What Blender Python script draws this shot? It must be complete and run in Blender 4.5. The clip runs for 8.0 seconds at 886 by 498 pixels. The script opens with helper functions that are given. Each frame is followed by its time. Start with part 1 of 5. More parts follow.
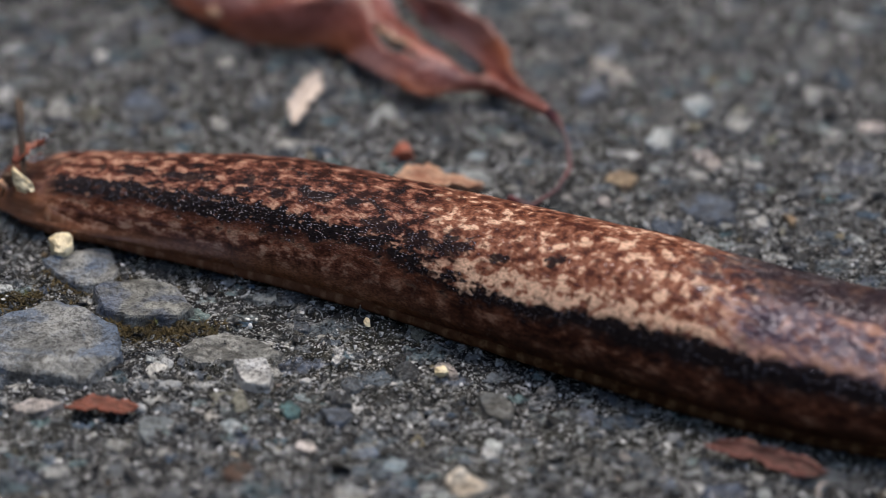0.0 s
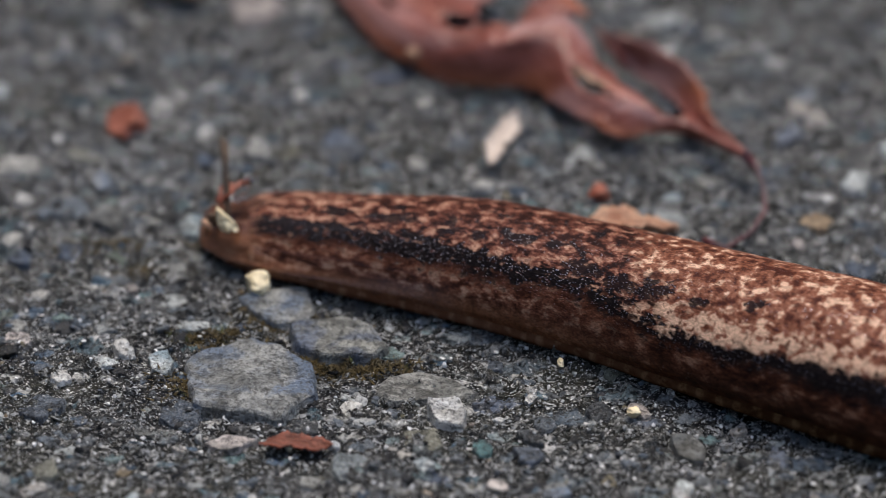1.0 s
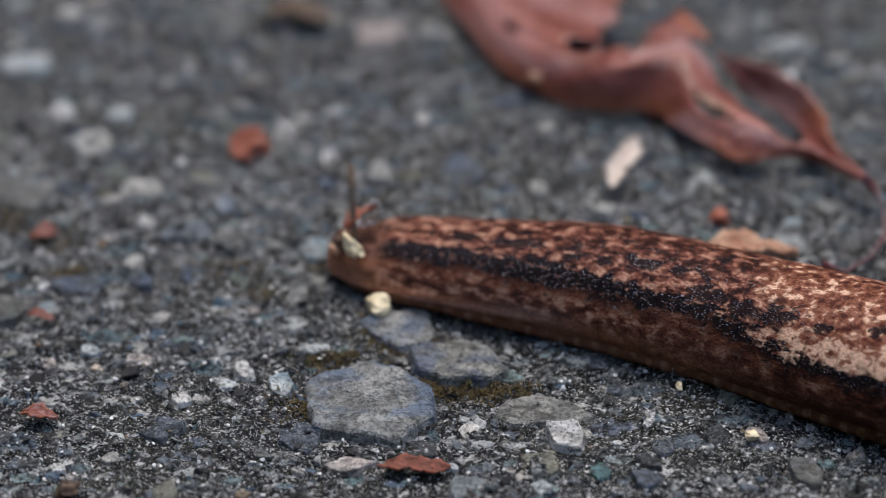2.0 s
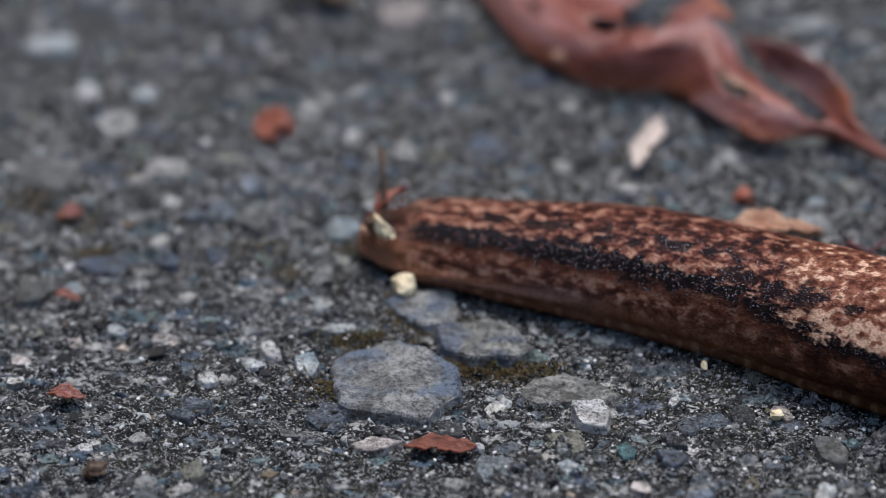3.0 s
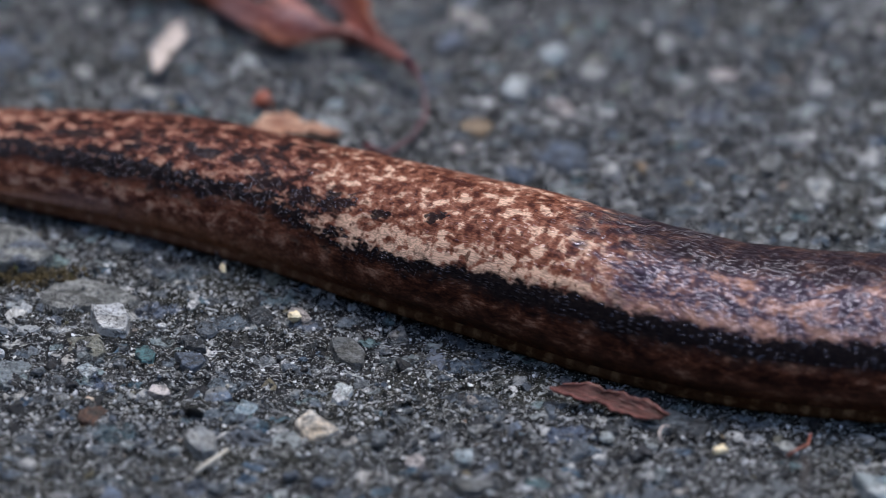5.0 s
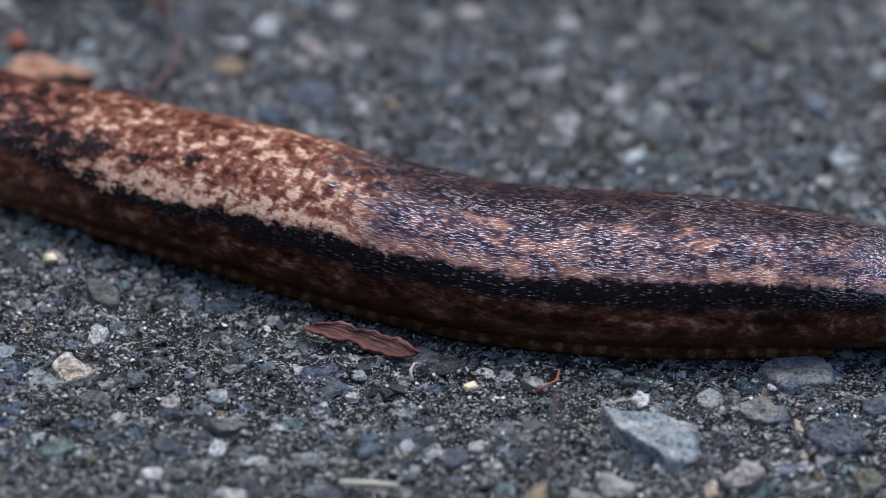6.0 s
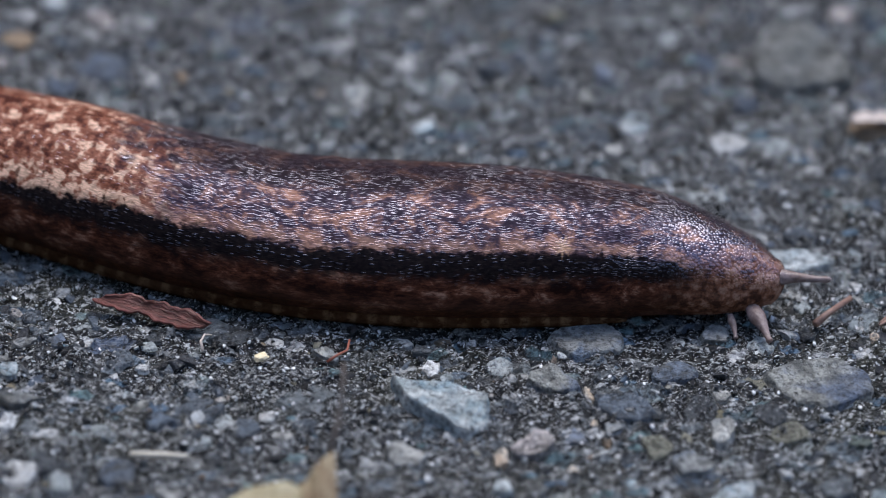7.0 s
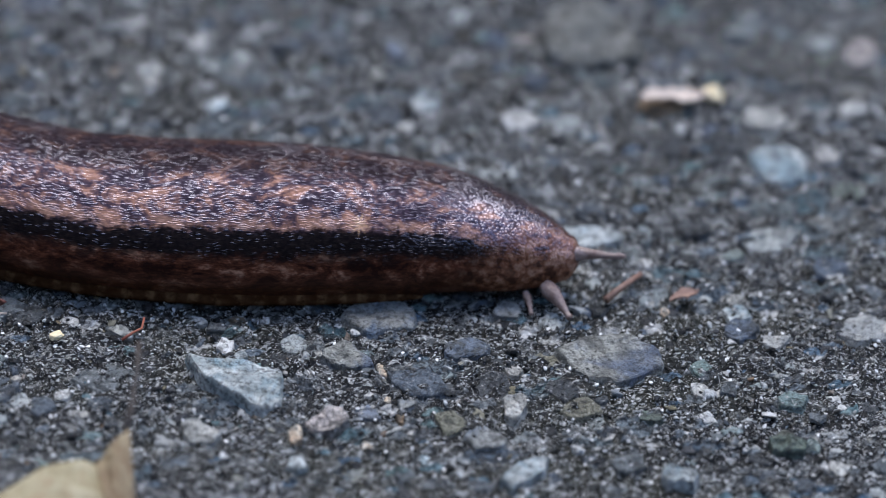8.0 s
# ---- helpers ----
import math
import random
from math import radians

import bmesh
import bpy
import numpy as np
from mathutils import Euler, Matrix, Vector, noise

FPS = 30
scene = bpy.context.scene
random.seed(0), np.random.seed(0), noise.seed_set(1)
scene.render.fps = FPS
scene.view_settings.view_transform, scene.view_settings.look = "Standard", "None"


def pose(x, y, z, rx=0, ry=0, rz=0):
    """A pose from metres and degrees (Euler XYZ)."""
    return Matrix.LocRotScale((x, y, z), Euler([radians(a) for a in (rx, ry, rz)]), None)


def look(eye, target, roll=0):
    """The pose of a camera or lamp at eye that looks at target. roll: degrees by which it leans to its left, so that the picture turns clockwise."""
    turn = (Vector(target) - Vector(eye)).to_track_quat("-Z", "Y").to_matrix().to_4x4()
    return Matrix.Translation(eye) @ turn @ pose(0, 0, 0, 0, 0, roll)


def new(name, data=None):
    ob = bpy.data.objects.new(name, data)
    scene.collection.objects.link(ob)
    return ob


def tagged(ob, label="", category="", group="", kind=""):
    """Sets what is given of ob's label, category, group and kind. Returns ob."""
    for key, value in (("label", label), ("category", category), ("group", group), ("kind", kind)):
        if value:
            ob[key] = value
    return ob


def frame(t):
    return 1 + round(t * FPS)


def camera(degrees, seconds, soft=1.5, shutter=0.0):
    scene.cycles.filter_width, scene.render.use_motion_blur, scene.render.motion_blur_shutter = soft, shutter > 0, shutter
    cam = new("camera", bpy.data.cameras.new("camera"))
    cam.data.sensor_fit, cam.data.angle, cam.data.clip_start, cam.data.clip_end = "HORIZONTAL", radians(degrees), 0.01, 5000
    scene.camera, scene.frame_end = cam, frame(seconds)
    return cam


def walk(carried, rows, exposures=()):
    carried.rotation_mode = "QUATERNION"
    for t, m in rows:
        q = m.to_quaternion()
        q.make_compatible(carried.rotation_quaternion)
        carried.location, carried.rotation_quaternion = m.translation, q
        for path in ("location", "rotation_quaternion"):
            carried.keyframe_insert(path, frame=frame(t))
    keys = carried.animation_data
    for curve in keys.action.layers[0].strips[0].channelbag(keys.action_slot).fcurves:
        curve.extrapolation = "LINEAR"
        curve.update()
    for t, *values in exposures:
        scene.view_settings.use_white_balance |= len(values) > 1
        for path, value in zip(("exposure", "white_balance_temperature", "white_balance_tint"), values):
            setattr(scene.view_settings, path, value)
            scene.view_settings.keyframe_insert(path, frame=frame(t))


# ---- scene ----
# ---- camera ----
MM = 0.001
cam = camera(9.0, 8.0, soft=0.5)
cam.data.dof.use_dof = True
cam.data.dof.focus_distance = 0.492
cam.data.dof.aperture_fstop = 15.0
PATH = [
    (0, (0.00138, -0.42948, 0.27118), (0.01774, -0.00200, -0.00287), 0.55),
    (0.5, (0.00380, -0.43066, 0.26995), (0.01020, -0.00104, -0.00116), 0.12),
    (1, (0.00361, -0.43164, 0.27294), (0.00012, -0.00210, 0.00164), -0.38),
    (1.5, (0.00303, -0.43300, 0.27390), (-0.00377, -0.00321, 0.00307), -0.49),
    (2, (0.00627, -0.43302, 0.27353), (-0.01069, -0.00248, 0.00436), -1.16),
    (2.2, (0.00314, -0.43412, 0.27531), (-0.01038, -0.00426, 0.00486), -0.75),
    (3.3, (0.00702, -0.43359, 0.27475), (-0.01142, -0.00484, 0.00282), -1.41),
    (3.5, (0.00948, -0.43327, 0.27751), (-0.00756, -0.00648, 0.00243), -1.37),
    (4, (0.00796, -0.43519, 0.27715), (0.00718, -0.00869, 0.00108), -0.29),
    (4.5, (0.00884, -0.43381, 0.27672), (0.01588, -0.00885, -0.00162), 0.15),
    (5, (0.01066, -0.43753, 0.27822), (0.03039, -0.01371, -0.00124), 0.75),
    (5.2, (0.00901, -0.43549, 0.27838), (0.03647, -0.01464, -0.00488), 1.28),
    (6.3, (0.01423, -0.44292, 0.28829), (0.05710, -0.02658, 0.00031), 1.66),
    (6.5, (0.01503, -0.44320, 0.28780), (0.06122, -0.02721, -0.00018), 1.81),
    (7, (0.01406, -0.44211, 0.28668), (0.07086, -0.02825, -0.00245), 2.52),
    (7.5, (0.01223, -0.44195, 0.28745), (0.08029, -0.03093, -0.00329), 3.35),
    (8, (0.01346, -0.44424, 0.29005), (0.08881, -0.03482, -0.00117), 3.79),
]
walk(cam, [(t, look(eye, target, roll)) for t, eye, target, roll in PATH],
     exposures=[(0, 0.77, 7950, 11), (2.2, 0.75, 7400, 11), (4.5, 0.72, 6880, 11), (5.2, 0.75, 6720, 11), (6.5, 0.81, 6600, 11), (8, 0.94, 6500, 10)])

# ---- world, sun, exposure ----
world = bpy.data.worlds.new("overcast_sky")
scene.world = world
world.use_nodes = True
wn = world.node_tree.nodes
sky = wn.new("ShaderNodeTexSky")
sky.sky_type = "NISHITA"
sky.sun_disc = False
sky.sun_elevation = radians(74)
sky.sun_rotation = radians(12)
sky.air_density = 1.0
sky.dust_density = 1.0
sky.ozone_density = 2.0
wn["Background"].inputs["Strength"].default_value = 0.14
world.node_tree.links.new(sky.outputs[0], wn["Background"].inputs["Color"])
sun_data = bpy.data.lights.new("sun", "SUN")
sun_data.energy = 1.5
sun_data.angle = radians(42)
sun_data.color = (1.0, 0.985, 0.97)
sun = new("sun", sun_data)
sun.matrix_world = look((0.06, 0.27, 0.6), (0, 0, 0))


# ---- materials ----
class Nodes:
    """A short hand for building a node material."""

    def __init__(self, name):
        self.mat = bpy.data.materials.new(name)
        self.mat.use_nodes = True
        self.tree = self.mat.node_tree
        self.bsdf = self.tree.nodes["Principled BSDF"]

    def add(self, kind, **inputs):
        node = self.tree.nodes.new("ShaderNode" + kind)
        for key, value in inputs.items():
            self.put(node, key, value)
        return node

    def put(self, node, key, value):
        socket = node.inputs[int(key[1:])] if key[0] == "_" else node.inputs[key]
        if isinstance(value, bpy.types.NodeSocket):
            self.tree.links.new(value, socket)
        else:
            socket.default_value = value

    def coords(self, scale=(1, 1, 1), output="Object", offset=(0, 0, 0)):
        tc = self.add("TexCoord")
        return self.add("Mapping", Vector=tc.outputs[output], Scale=scale, Location=offset).outputs[0]

    def noise(self, vec, scale, detail=4, rough=0.55, distort=0.0):
        n = self.add("TexNoise", Vector=vec, Scale=scale, Detail=detail, Roughness=rough, Distortion=distort)
        return n.outputs["Fac"]

    def ramp(self, fac, stops, smooth=False):
        r = self.add("ValToRGB", Fac=fac)
        r.color_ramp.interpolation = "EASE" if smooth else "LINEAR"
        e = r.color_ramp.elements
        while len(e) < len(stops):
            e.new(0.5)
        for el, (p, c) in zip(e, stops):
            el.position = p
            el.color = (c, c, c, 1) if isinstance(c, (int, float)) else (*c, 1)
        return r.outputs[0]

    def math(self, op, a, b=0.0, clamp=False):
        m = self.add("Math", _0=a, _1=b)
        m.operation = op
        m.use_clamp = clamp
        return m.outputs[0]

    def span(self, x, a, b):
        """0 at a, 1 at b, smooth between."""
        m = self.add("MapRange", Value=x)
        m.interpolation_type = "SMOOTHSTEP"
        self.put(m, "From Min", a)
        self.put(m, "From Max", b)
        return m.outputs[0]

    def mix(self, fac, a, b, blend="MIX"):
        m = self.add("Mix")
        m.data_type = "RGBA"
        m.blend_type = blend
        for i, v in ((0, fac), (6, a), (7, b)):
            if isinstance(v, tuple):
                v = (*v, 1)
            self.put(m, "_%d" % i, v)
        return m.outputs[2]

    def bump(self, height, strength, distance, normal=None):
        b = self.add("Bump", Height=height, Strength=strength, Distance=distance)
        if normal is not None:
            self.put(b, "Normal", normal)
        return b.outputs[0]

    def out(self, **values):
        for key, value in values.items():
            self.put(self.bsdf, key.replace("_", " "), value)
        return self.mat


def asphalt_material():
    m = Nodes("asphalt_binder")
    v = m.add("Mapping", Vector=m.add("TexCoord").outputs["Object"], Rotation=(0, 0, radians(47)), Scale=(0.62, 1.15, 1.0)).outputs[0]
    big = m.noise(v, 60, 4)
    mid = m.noise(v, 760, 6, 0.72, 0.4)
    fine = m.noise(v, 2100, 4, 0.7, 0.4)
    glint_specks = m.noise(v, 5200, 2, 0.6)
    col = m.ramp(mid, [(0.42, (0.004, 0.0045, 0.006)), (0.525, (0.015, 0.0155, 0.017)), (0.605, (0.2, 0.208, 0.21))])
    brown = m.ramp(big, [(0.47, 0.0), (0.62, 0.6)])
    col = m.mix(brown, col, m.mix(mid, (0.013, 0.014, 0.007), (0.07, 0.07, 0.043)))
    col = m.mix(m.ramp(fine, [(0.38, 0.8), (0.5, 0.0)]), col, (0.007, 0.007, 0.009))
    # near-white specks: small wet glints painted into the binder colour
    col = m.mix(m.ramp(fine, [(0.565, 0.0), (0.605, 0.9)]), col, (0.6, 0.61, 0.61))
    col = m.mix(m.ramp(glint_specks, [(0.622, 0.0), (0.65, 1.0)]), col, (0.8, 0.8, 0.8))
    # worn chips flush with the binder
    shift = m.add("VectorMath", _0=m.add("TexNoise", Vector=v, Scale=1500.0, Detail=3.0).outputs["Color"], _1=(0.0011, 0.0011, 0.0))
    shift.operation = "MULTIPLY"
    warp = m.add("VectorMath", _0=v, _1=shift.outputs[0]).outputs[0]
    cell = m.add("TexVoronoi", Vector=warp, Scale=620.0)
    pick = m.add("SeparateColor", Color=cell.outputs["Color"])
    chip = m.math("MULTIPLY", m.ramp(pick.outputs[0], [(0.56, 0.0), (0.58, 1.0)]), m.ramp(m.math("MULTIPLY", cell.outputs["Distance"], 1.0), [(0.36, 1.0), (0.46, 0.0)]))
    shade = m.ramp(pick.outputs[1], [(0.0, (0.09, 0.1, 0.115)), (0.3, (0.26, 0.29, 0.31)), (0.5, (0.11, 0.19, 0.29)), (0.62, (0.2, 0.32, 0.33)), (0.75, (0.52, 0.53, 0.53)), (0.9, (0.68, 0.67, 0.63)), (1.0, (0.85, 0.85, 0.85))])
    shade = m.mix(m.ramp(fine, [(0.4, 0.75), (0.53, 0.0)]), shade, (0.02, 0.021, 0.024))
    col = m.mix(m.math("MULTIPLY", chip, 0.9), col, shade)
    cell2 = m.add("TexVoronoi", Vector=warp, Scale=255.0)
    pick2 = m.add("SeparateColor", Color=cell2.outputs["Color"])
    chip2 = m.math("MULTIPLY", m.ramp(pick2.outputs[0], [(0.66, 0.0), (0.68, 1.0)]), m.ramp(m.math("ADD", cell2.outputs["Distance"], m.math("MULTIPLY", mid, 0.3)), [(0.46, 1.0), (0.56, 0.0)]))
    shade2 = m.ramp(pick2.outputs[1], [(0.0, (0.1, 0.14, 0.19)), (0.3, (0.2, 0.24, 0.26)), (0.5, (0.09, 0.17, 0.2)), (0.7, (0.3, 0.31, 0.3)), (0.9, (0.13, 0.17, 0.25)), (1.0, (0.5, 0.5, 0.5))])
    shade2 = m.mix(m.ramp(m.noise(v, 1250, 4, 0.7, 0.6), [(0.44, 0.85), (0.53, 0.0)]), shade2, (0.015, 0.016, 0.019))
    col = m.mix(m.math("MULTIPLY", chip2, 0.9), col, shade2)
    chip = m.math("MAXIMUM", chip, chip2)
    n = m.bump(mid, 1.0, 0.0007)
    n = m.bump(chip, 0.8, 0.0002, n)
    pimple = m.add("TexVoronoi", Vector=warp, Scale=1900.0).outputs["Distance"]
    n = m.bump(m.ramp(pimple, [(0.0, 1.0), (0.6, 0.0)]), 1.0, 0.00022, n)
    n = m.bump(fine, 1.0, 0.00028, n)
    rough = m.ramp(mid, [(0.4, 0.06), (0.6, 0.3)])
    return m.out(Base_Color=col, Roughness=rough, Normal=n)


def stone_material(name, low, high, tint, gloss=0.45, speck=0.5, grime=0.7, veins=0.85, stain=0.85):
    """Mineral stone: two scales of mottling, dark pits, fine specks."""
    m = Nodes(name)
    v = m.coords()
    info = m.add("ObjectInfo")
    off = m.add("VectorMath", _0=v, _1=info.outputs["Random"])
    v = off.outputs[0]
    big = m.noise(v, 420, 6, 0.68, 0.5)
    fine = m.noise(v, 2400, 4, 0.7)
    col = m.ramp(big, [(0.38, low), (0.5, tuple((a + b) / 2 for a, b in zip(low, high))), (0.6, high)])
    patch = m.ramp(m.noise(v, 170, 4, 0.6, 0.6), [(0.49, 0.0), (0.6, stain)])
    col = m.mix(patch, col, tint)
    pits = m.ramp(fine, [(0.41, 0.9), (0.49, 0.0)])
    dark = m.mix(0.75, col, (0.02, 0.02, 0.022))
    col = m.mix(pits, col, dark)
    specks = m.ramp(fine, [(0.62, 0.0), (0.7, speck)])
    col = m.mix(specks, col, tuple(min(0.85, 1.6 * h + 0.05) for h in high))
    crack = m.ramp(m.noise(v, 800, 5, 0.75, 0.3), [(0.42, veins), (0.49, 0.0)])
    col = m.mix(crack, col, m.mix(0.75, col, (0.02, 0.021, 0.024)))
    dirt = m.ramp(m.noise(v, 330, 5, 0.7, 0.8), [(0.5, 0.0), (0.62, grime)])
    col = m.mix(dirt, col, m.mix(fine, (0.025, 0.023, 0.018), (0.11, 0.105, 0.085)))
    n = m.bump(big, 1.0, 0.0012)
    n = m.bump(fine, 1.0, 0.0003, n)
    return m.out(Base_Color=col, Roughness=m.ramp(fine, [(0.3, gloss), (0.7, min(1, gloss + 0.35))]), Normal=n)


def grit_material():
    """Loose and embedded grit: each grain has its own shade."""
    m = Nodes("mixed_grit")
    v = m.coords()
    rnd = m.add("NewGeometry").outputs["Random Per Island"]
    col = m.ramp(rnd, [
        (0.0, (0.01, 0.01, 0.011)), (0.4, (0.024, 0.025, 0.028)), (0.6, (0.055, 0.058, 0.066)), (0.68, (0.1, 0.125, 0.16)),
        (0.73, (0.28, 0.3, 0.3)), (0.8, (0.6, 0.62, 0.63)), (0.84, (0.22, 0.2, 0.13)), (0.88, (0.2, 0.13, 0.085)), (0.92, (0.5, 0.5, 0.49)), (1.0, (0.86, 0.86, 0.85))])
    fine = m.noise(v, 2800, 4, 0.72)
    col = m.mix(m.ramp(fine, [(0.36, 0.75), (0.52, 0.0)]), col, (0.016, 0.016, 0.018))
    n = m.bump(fine, 1.0, 0.0003)
    rough = m.ramp(m.math("FRACT", m.math("MULTIPLY", rnd, 37.0)), [(0.0, 0.05), (0.6, 0.16), (1.0, 0.4)])
    return m.out(Base_Color=col, Roughness=rough, Normal=n)


def chip_material():
    """Worn chips nearly flush with the binder, each of its own shade, mottled and partly covered."""
    m = Nodes("worn_chips")
    v = m.coords()
    rnd = m.add("NewGeometry").outputs["Random Per Island"]
    col = m.ramp(rnd, [
        (0.0, (0.06, 0.066, 0.073)), (0.16, (0.09, 0.1, 0.11)), (0.3, (0.13, 0.16, 0.2)), (0.48, (0.19, 0.21, 0.22)), (0.58, (0.09, 0.13, 0.2)),
        (0.62, (0.36, 0.4, 0.4)), (0.74, (0.62, 0.66, 0.66)), (0.82, (0.26, 0.25, 0.19)), (0.88, (0.22, 0.33, 0.33)), (0.93, (0.6, 0.55, 0.5)), (1.0, (0.85, 0.86, 0.85))])
    big = m.noise(v, 520, 5, 0.7, 0.5)
    fine = m.noise(v, 2600, 4, 0.72)
    col = m.mix(m.ramp(big, [(0.4, 0.8), (0.5, 0.0)]), col, m.mix(0.75, col, (0.02, 0.02, 0.021)))
    col = m.mix(m.ramp(fine, [(0.36, 0.8), (0.5, 0.0)]), col, (0.02, 0.02, 0.021))
    col = m.mix(m.ramp(fine, [(0.6, 0.0), (0.66, 0.7)]), col, (0.6, 0.6, 0.6))
    n = m.bump(fine, 1.0, 0.0004, m.bump(big, 1.0, 0.0012))
    return m.out(Base_Color=col, Roughness=m.ramp(big, [(0.35, 0.08), (0.6, 0.4)]), Normal=n)


def plain_material(name, a, b, scale=700, rough=0.6, bump=0.0003, stretch=(1, 1, 1), spots=None):
    m = Nodes(name)
    v = m.coords(stretch)
    big = m.noise(v, scale * 0.35, 4, 0.6)
    fine = m.noise(v, scale * 2.2, 4, 0.65)
    col = m.ramp(big, [(0.3, a), (0.7, b)])
    col = m.mix(m.ramp(fine, [(0.3, 0.5), (0.5, 0.0)]), col, tuple(0.45 * c for c in a))
    if spots:
        col = m.mix(m.ramp(m.noise(v, scale * 0.5, 2, 0.5, 0.6), [(0.6, 0.0), (0.68, 0.85)]), col, spots)
    n = m.bump(fine, 0.5, bump)
    return m.out(Base_Color=col, Roughness=m.ramp(big, [(0.3, max(0.1, rough - 0.15)), (0.7, rough + 0.1)]), Normal=n)


def slug_material():
    """Slug skin in body coordinates: x runs along the body in millimetres, y round it from one foot edge over the back to the other."""
    m = Nodes("slug_skin")
    uv = m.add("UVMap").outputs[0]
    sep = m.add("SeparateXYZ", Vector=uv)
    u, v = sep.outputs[0], sep.outputs[1]

    def space(along, round_, shift=(0, 0, 0)):
        return m.add("Mapping", Vector=uv, Scale=(along, 22.0 * round_, 1.0), Location=shift).outputs[0]

    skin = space(1.0, 1.0)
    long = space(0.6, 1.0)
    blotch = m.noise(long, 0.33, 3, 0.55, 0.4)
    fleck = m.noise(long, 1.12, 2.5, 0.55, 0.25)
    fleck2 = m.noise(space(0.75, 1.0, (31, 5, 0)), 1.15, 2.5, 0.55, 0.2)
    small = m.noise(long, 3.4, 3, 0.6)
    rough_fleck = m.math("ADD", fleck, m.math("MULTIPLY", m.math("SUBTRACT", small, 0.5), 0.4))
    wob = m.math("MULTIPLY", m.math("SUBTRACT", rough_fleck, 0.5), 0.2)
    wob = m.math("ADD", wob, m.math("MULTIPLY", m.math("SUBTRACT", blotch, 0.5), 0.12))
    calm = m.math("SUBTRACT", 1.0, m.math("MULTIPLY", m.span(u, 46, 56), 0.62))
    vv = m.math("ADD", v, m.math("MULTIPLY", wob, calm))
    # stretches of the body: the pale saddle ends on a slant
    slant = m.math("ADD", m.math("ADD", u, m.math("MULTIPLY", v, 18.0)), m.math("MULTIPLY", m.math("SUBTRACT", blotch, 0.5), 20.0))
    slant = m.math("ADD", slant, m.math("MULTIPLY", m.math("SUBTRACT", fleck, 0.5), 16.0))
    saddle = m.span(slant, 46.5, 54)
    front = m.span(slant, 73.0, 82.0)
    # back colours
    crest = m.math("MULTIPLY", m.span(v, 0.34, 0.46), m.span(u, 8, 30))
    tail_back = m.ramp(m.math("SUBTRACT", rough_fleck, m.math("MULTIPLY", crest, 0.06)), [(0.36, (0.03, 0.011, 0.008)), (0.45, (0.11, 0.037, 0.025)), (0.53, (0.26, 0.1, 0.068)), (0.64, (0.54, 0.3, 0.21))])
    pale = m.math("ADD", m.math("MULTIPLY", m.span(v, 0.34, 0.24), 0.06), m.math("MULTIPLY", m.math("MULTIPLY", m.span(v, 0.35, 0.47), m.span(u, 66, 54)), -0.07))
    pale = m.math("ADD", pale, m.math("ADD", 0.025, m.math("MULTIPLY", m.math("SUBTRACT", blotch, 0.5), 0.4)))
    mid_back = m.ramp(m.math("ADD", fleck2, pale), [(0.34, (0.08, 0.024, 0.016)), (0.43, (0.2, 0.07, 0.041)), (0.53, (0.34, 0.142, 0.092)), (0.62, (0.82, 0.53, 0.38))])
    pock = m.ramp(m.noise(space(1, 1, (9, 2, 0)), 1.25, 2, 0.5), [(0.6, 0.0), (0.66, 0.8)])
    mid_back = m.mix(pock, mid_back, (0.1, 0.03, 0.016))
    front_back = m.ramp(m.noise(long, 0.6, 6, 0.72, 0.5), [(0.38, (0.03, 0.021, 0.036)), (0.48, (0.07, 0.048, 0.074)), (0.54, (0.2, 0.108, 0.105)), (0.61, (0.48, 0.25, 0.18))])
    back = m.mix(saddle, tail_back, mid_back)
    back = m.mix(front, back, front_back)
    # loose dark speckling on the tail half, and the larger spots
    dots = m.ramp(m.noise(space(0.7, 1.0, (3, 1, 0)), 0.62, 3, 0.6, 0.4), [(0.565, 0.0), (0.64, 0.95)])
    dots = m.math("MULTIPLY", dots, m.math("SUBTRACT", 1.0, m.math("MAXIMUM", front, m.math("MULTIPLY", saddle, 0.85))))
    warp = m.add("VectorMath", _0=uv, _1=m.add("CombineXYZ", X=m.math("MULTIPLY", m.math("SUBTRACT", fleck2, 0.5), 3.5), Y=m.math("MULTIPLY", m.math("SUBTRACT", fleck, 0.5), 0.12)).outputs[0]).outputs[0]
    for su, sv, ru, rv in ((49.2, 0.325, 1.1, 0.028), (54.2, 0.365, 0.8, 0.024), (45.2, 0.335, 1.5, 0.034), (44.0, 0.3, 1.4, 0.03), (41.3, 0.315, 2.0, 0.035), (37.2, 0.34, 2.3, 0.035), (29.8, 0.405, 1.9, 0.035), (23.0, 0.375, 1.3, 0.03), (26.2, 0.385, 1.0, 0.03), (17.0, 0.43, 2.8, 0.03), (12.0, 0.45, 1.6, 0.03)):
        d = m.add("VectorMath", _0=m.add("Mapping", Vector=warp, Location=(-su / ru, -sv / rv, 0), Scale=(1 / ru, 1 / rv, 0)).outputs[0])
        d.operation = "LENGTH"
        dots = m.math("MAXIMUM", dots, m.span(m.math("ADD", d.outputs[1], m.math("MULTIPLY", m.math("SUBTRACT", small, 0.5), 0.9)), 1.2, 0.75))
    back = m.mix(m.math("MULTIPLY", dots, 0.93), back, (0.009, 0.007, 0.008))
    # darker ridge on the front half
    ridge = m.math("MULTIPLY", m.span(m.math("ADD", v, m.math("MULTIPLY", wob, 0.4)), 0.4, 0.5), front)
    back = m.mix(m.math("MULTIPLY", ridge, 0.8), back, (0.016, 0.009, 0.009))
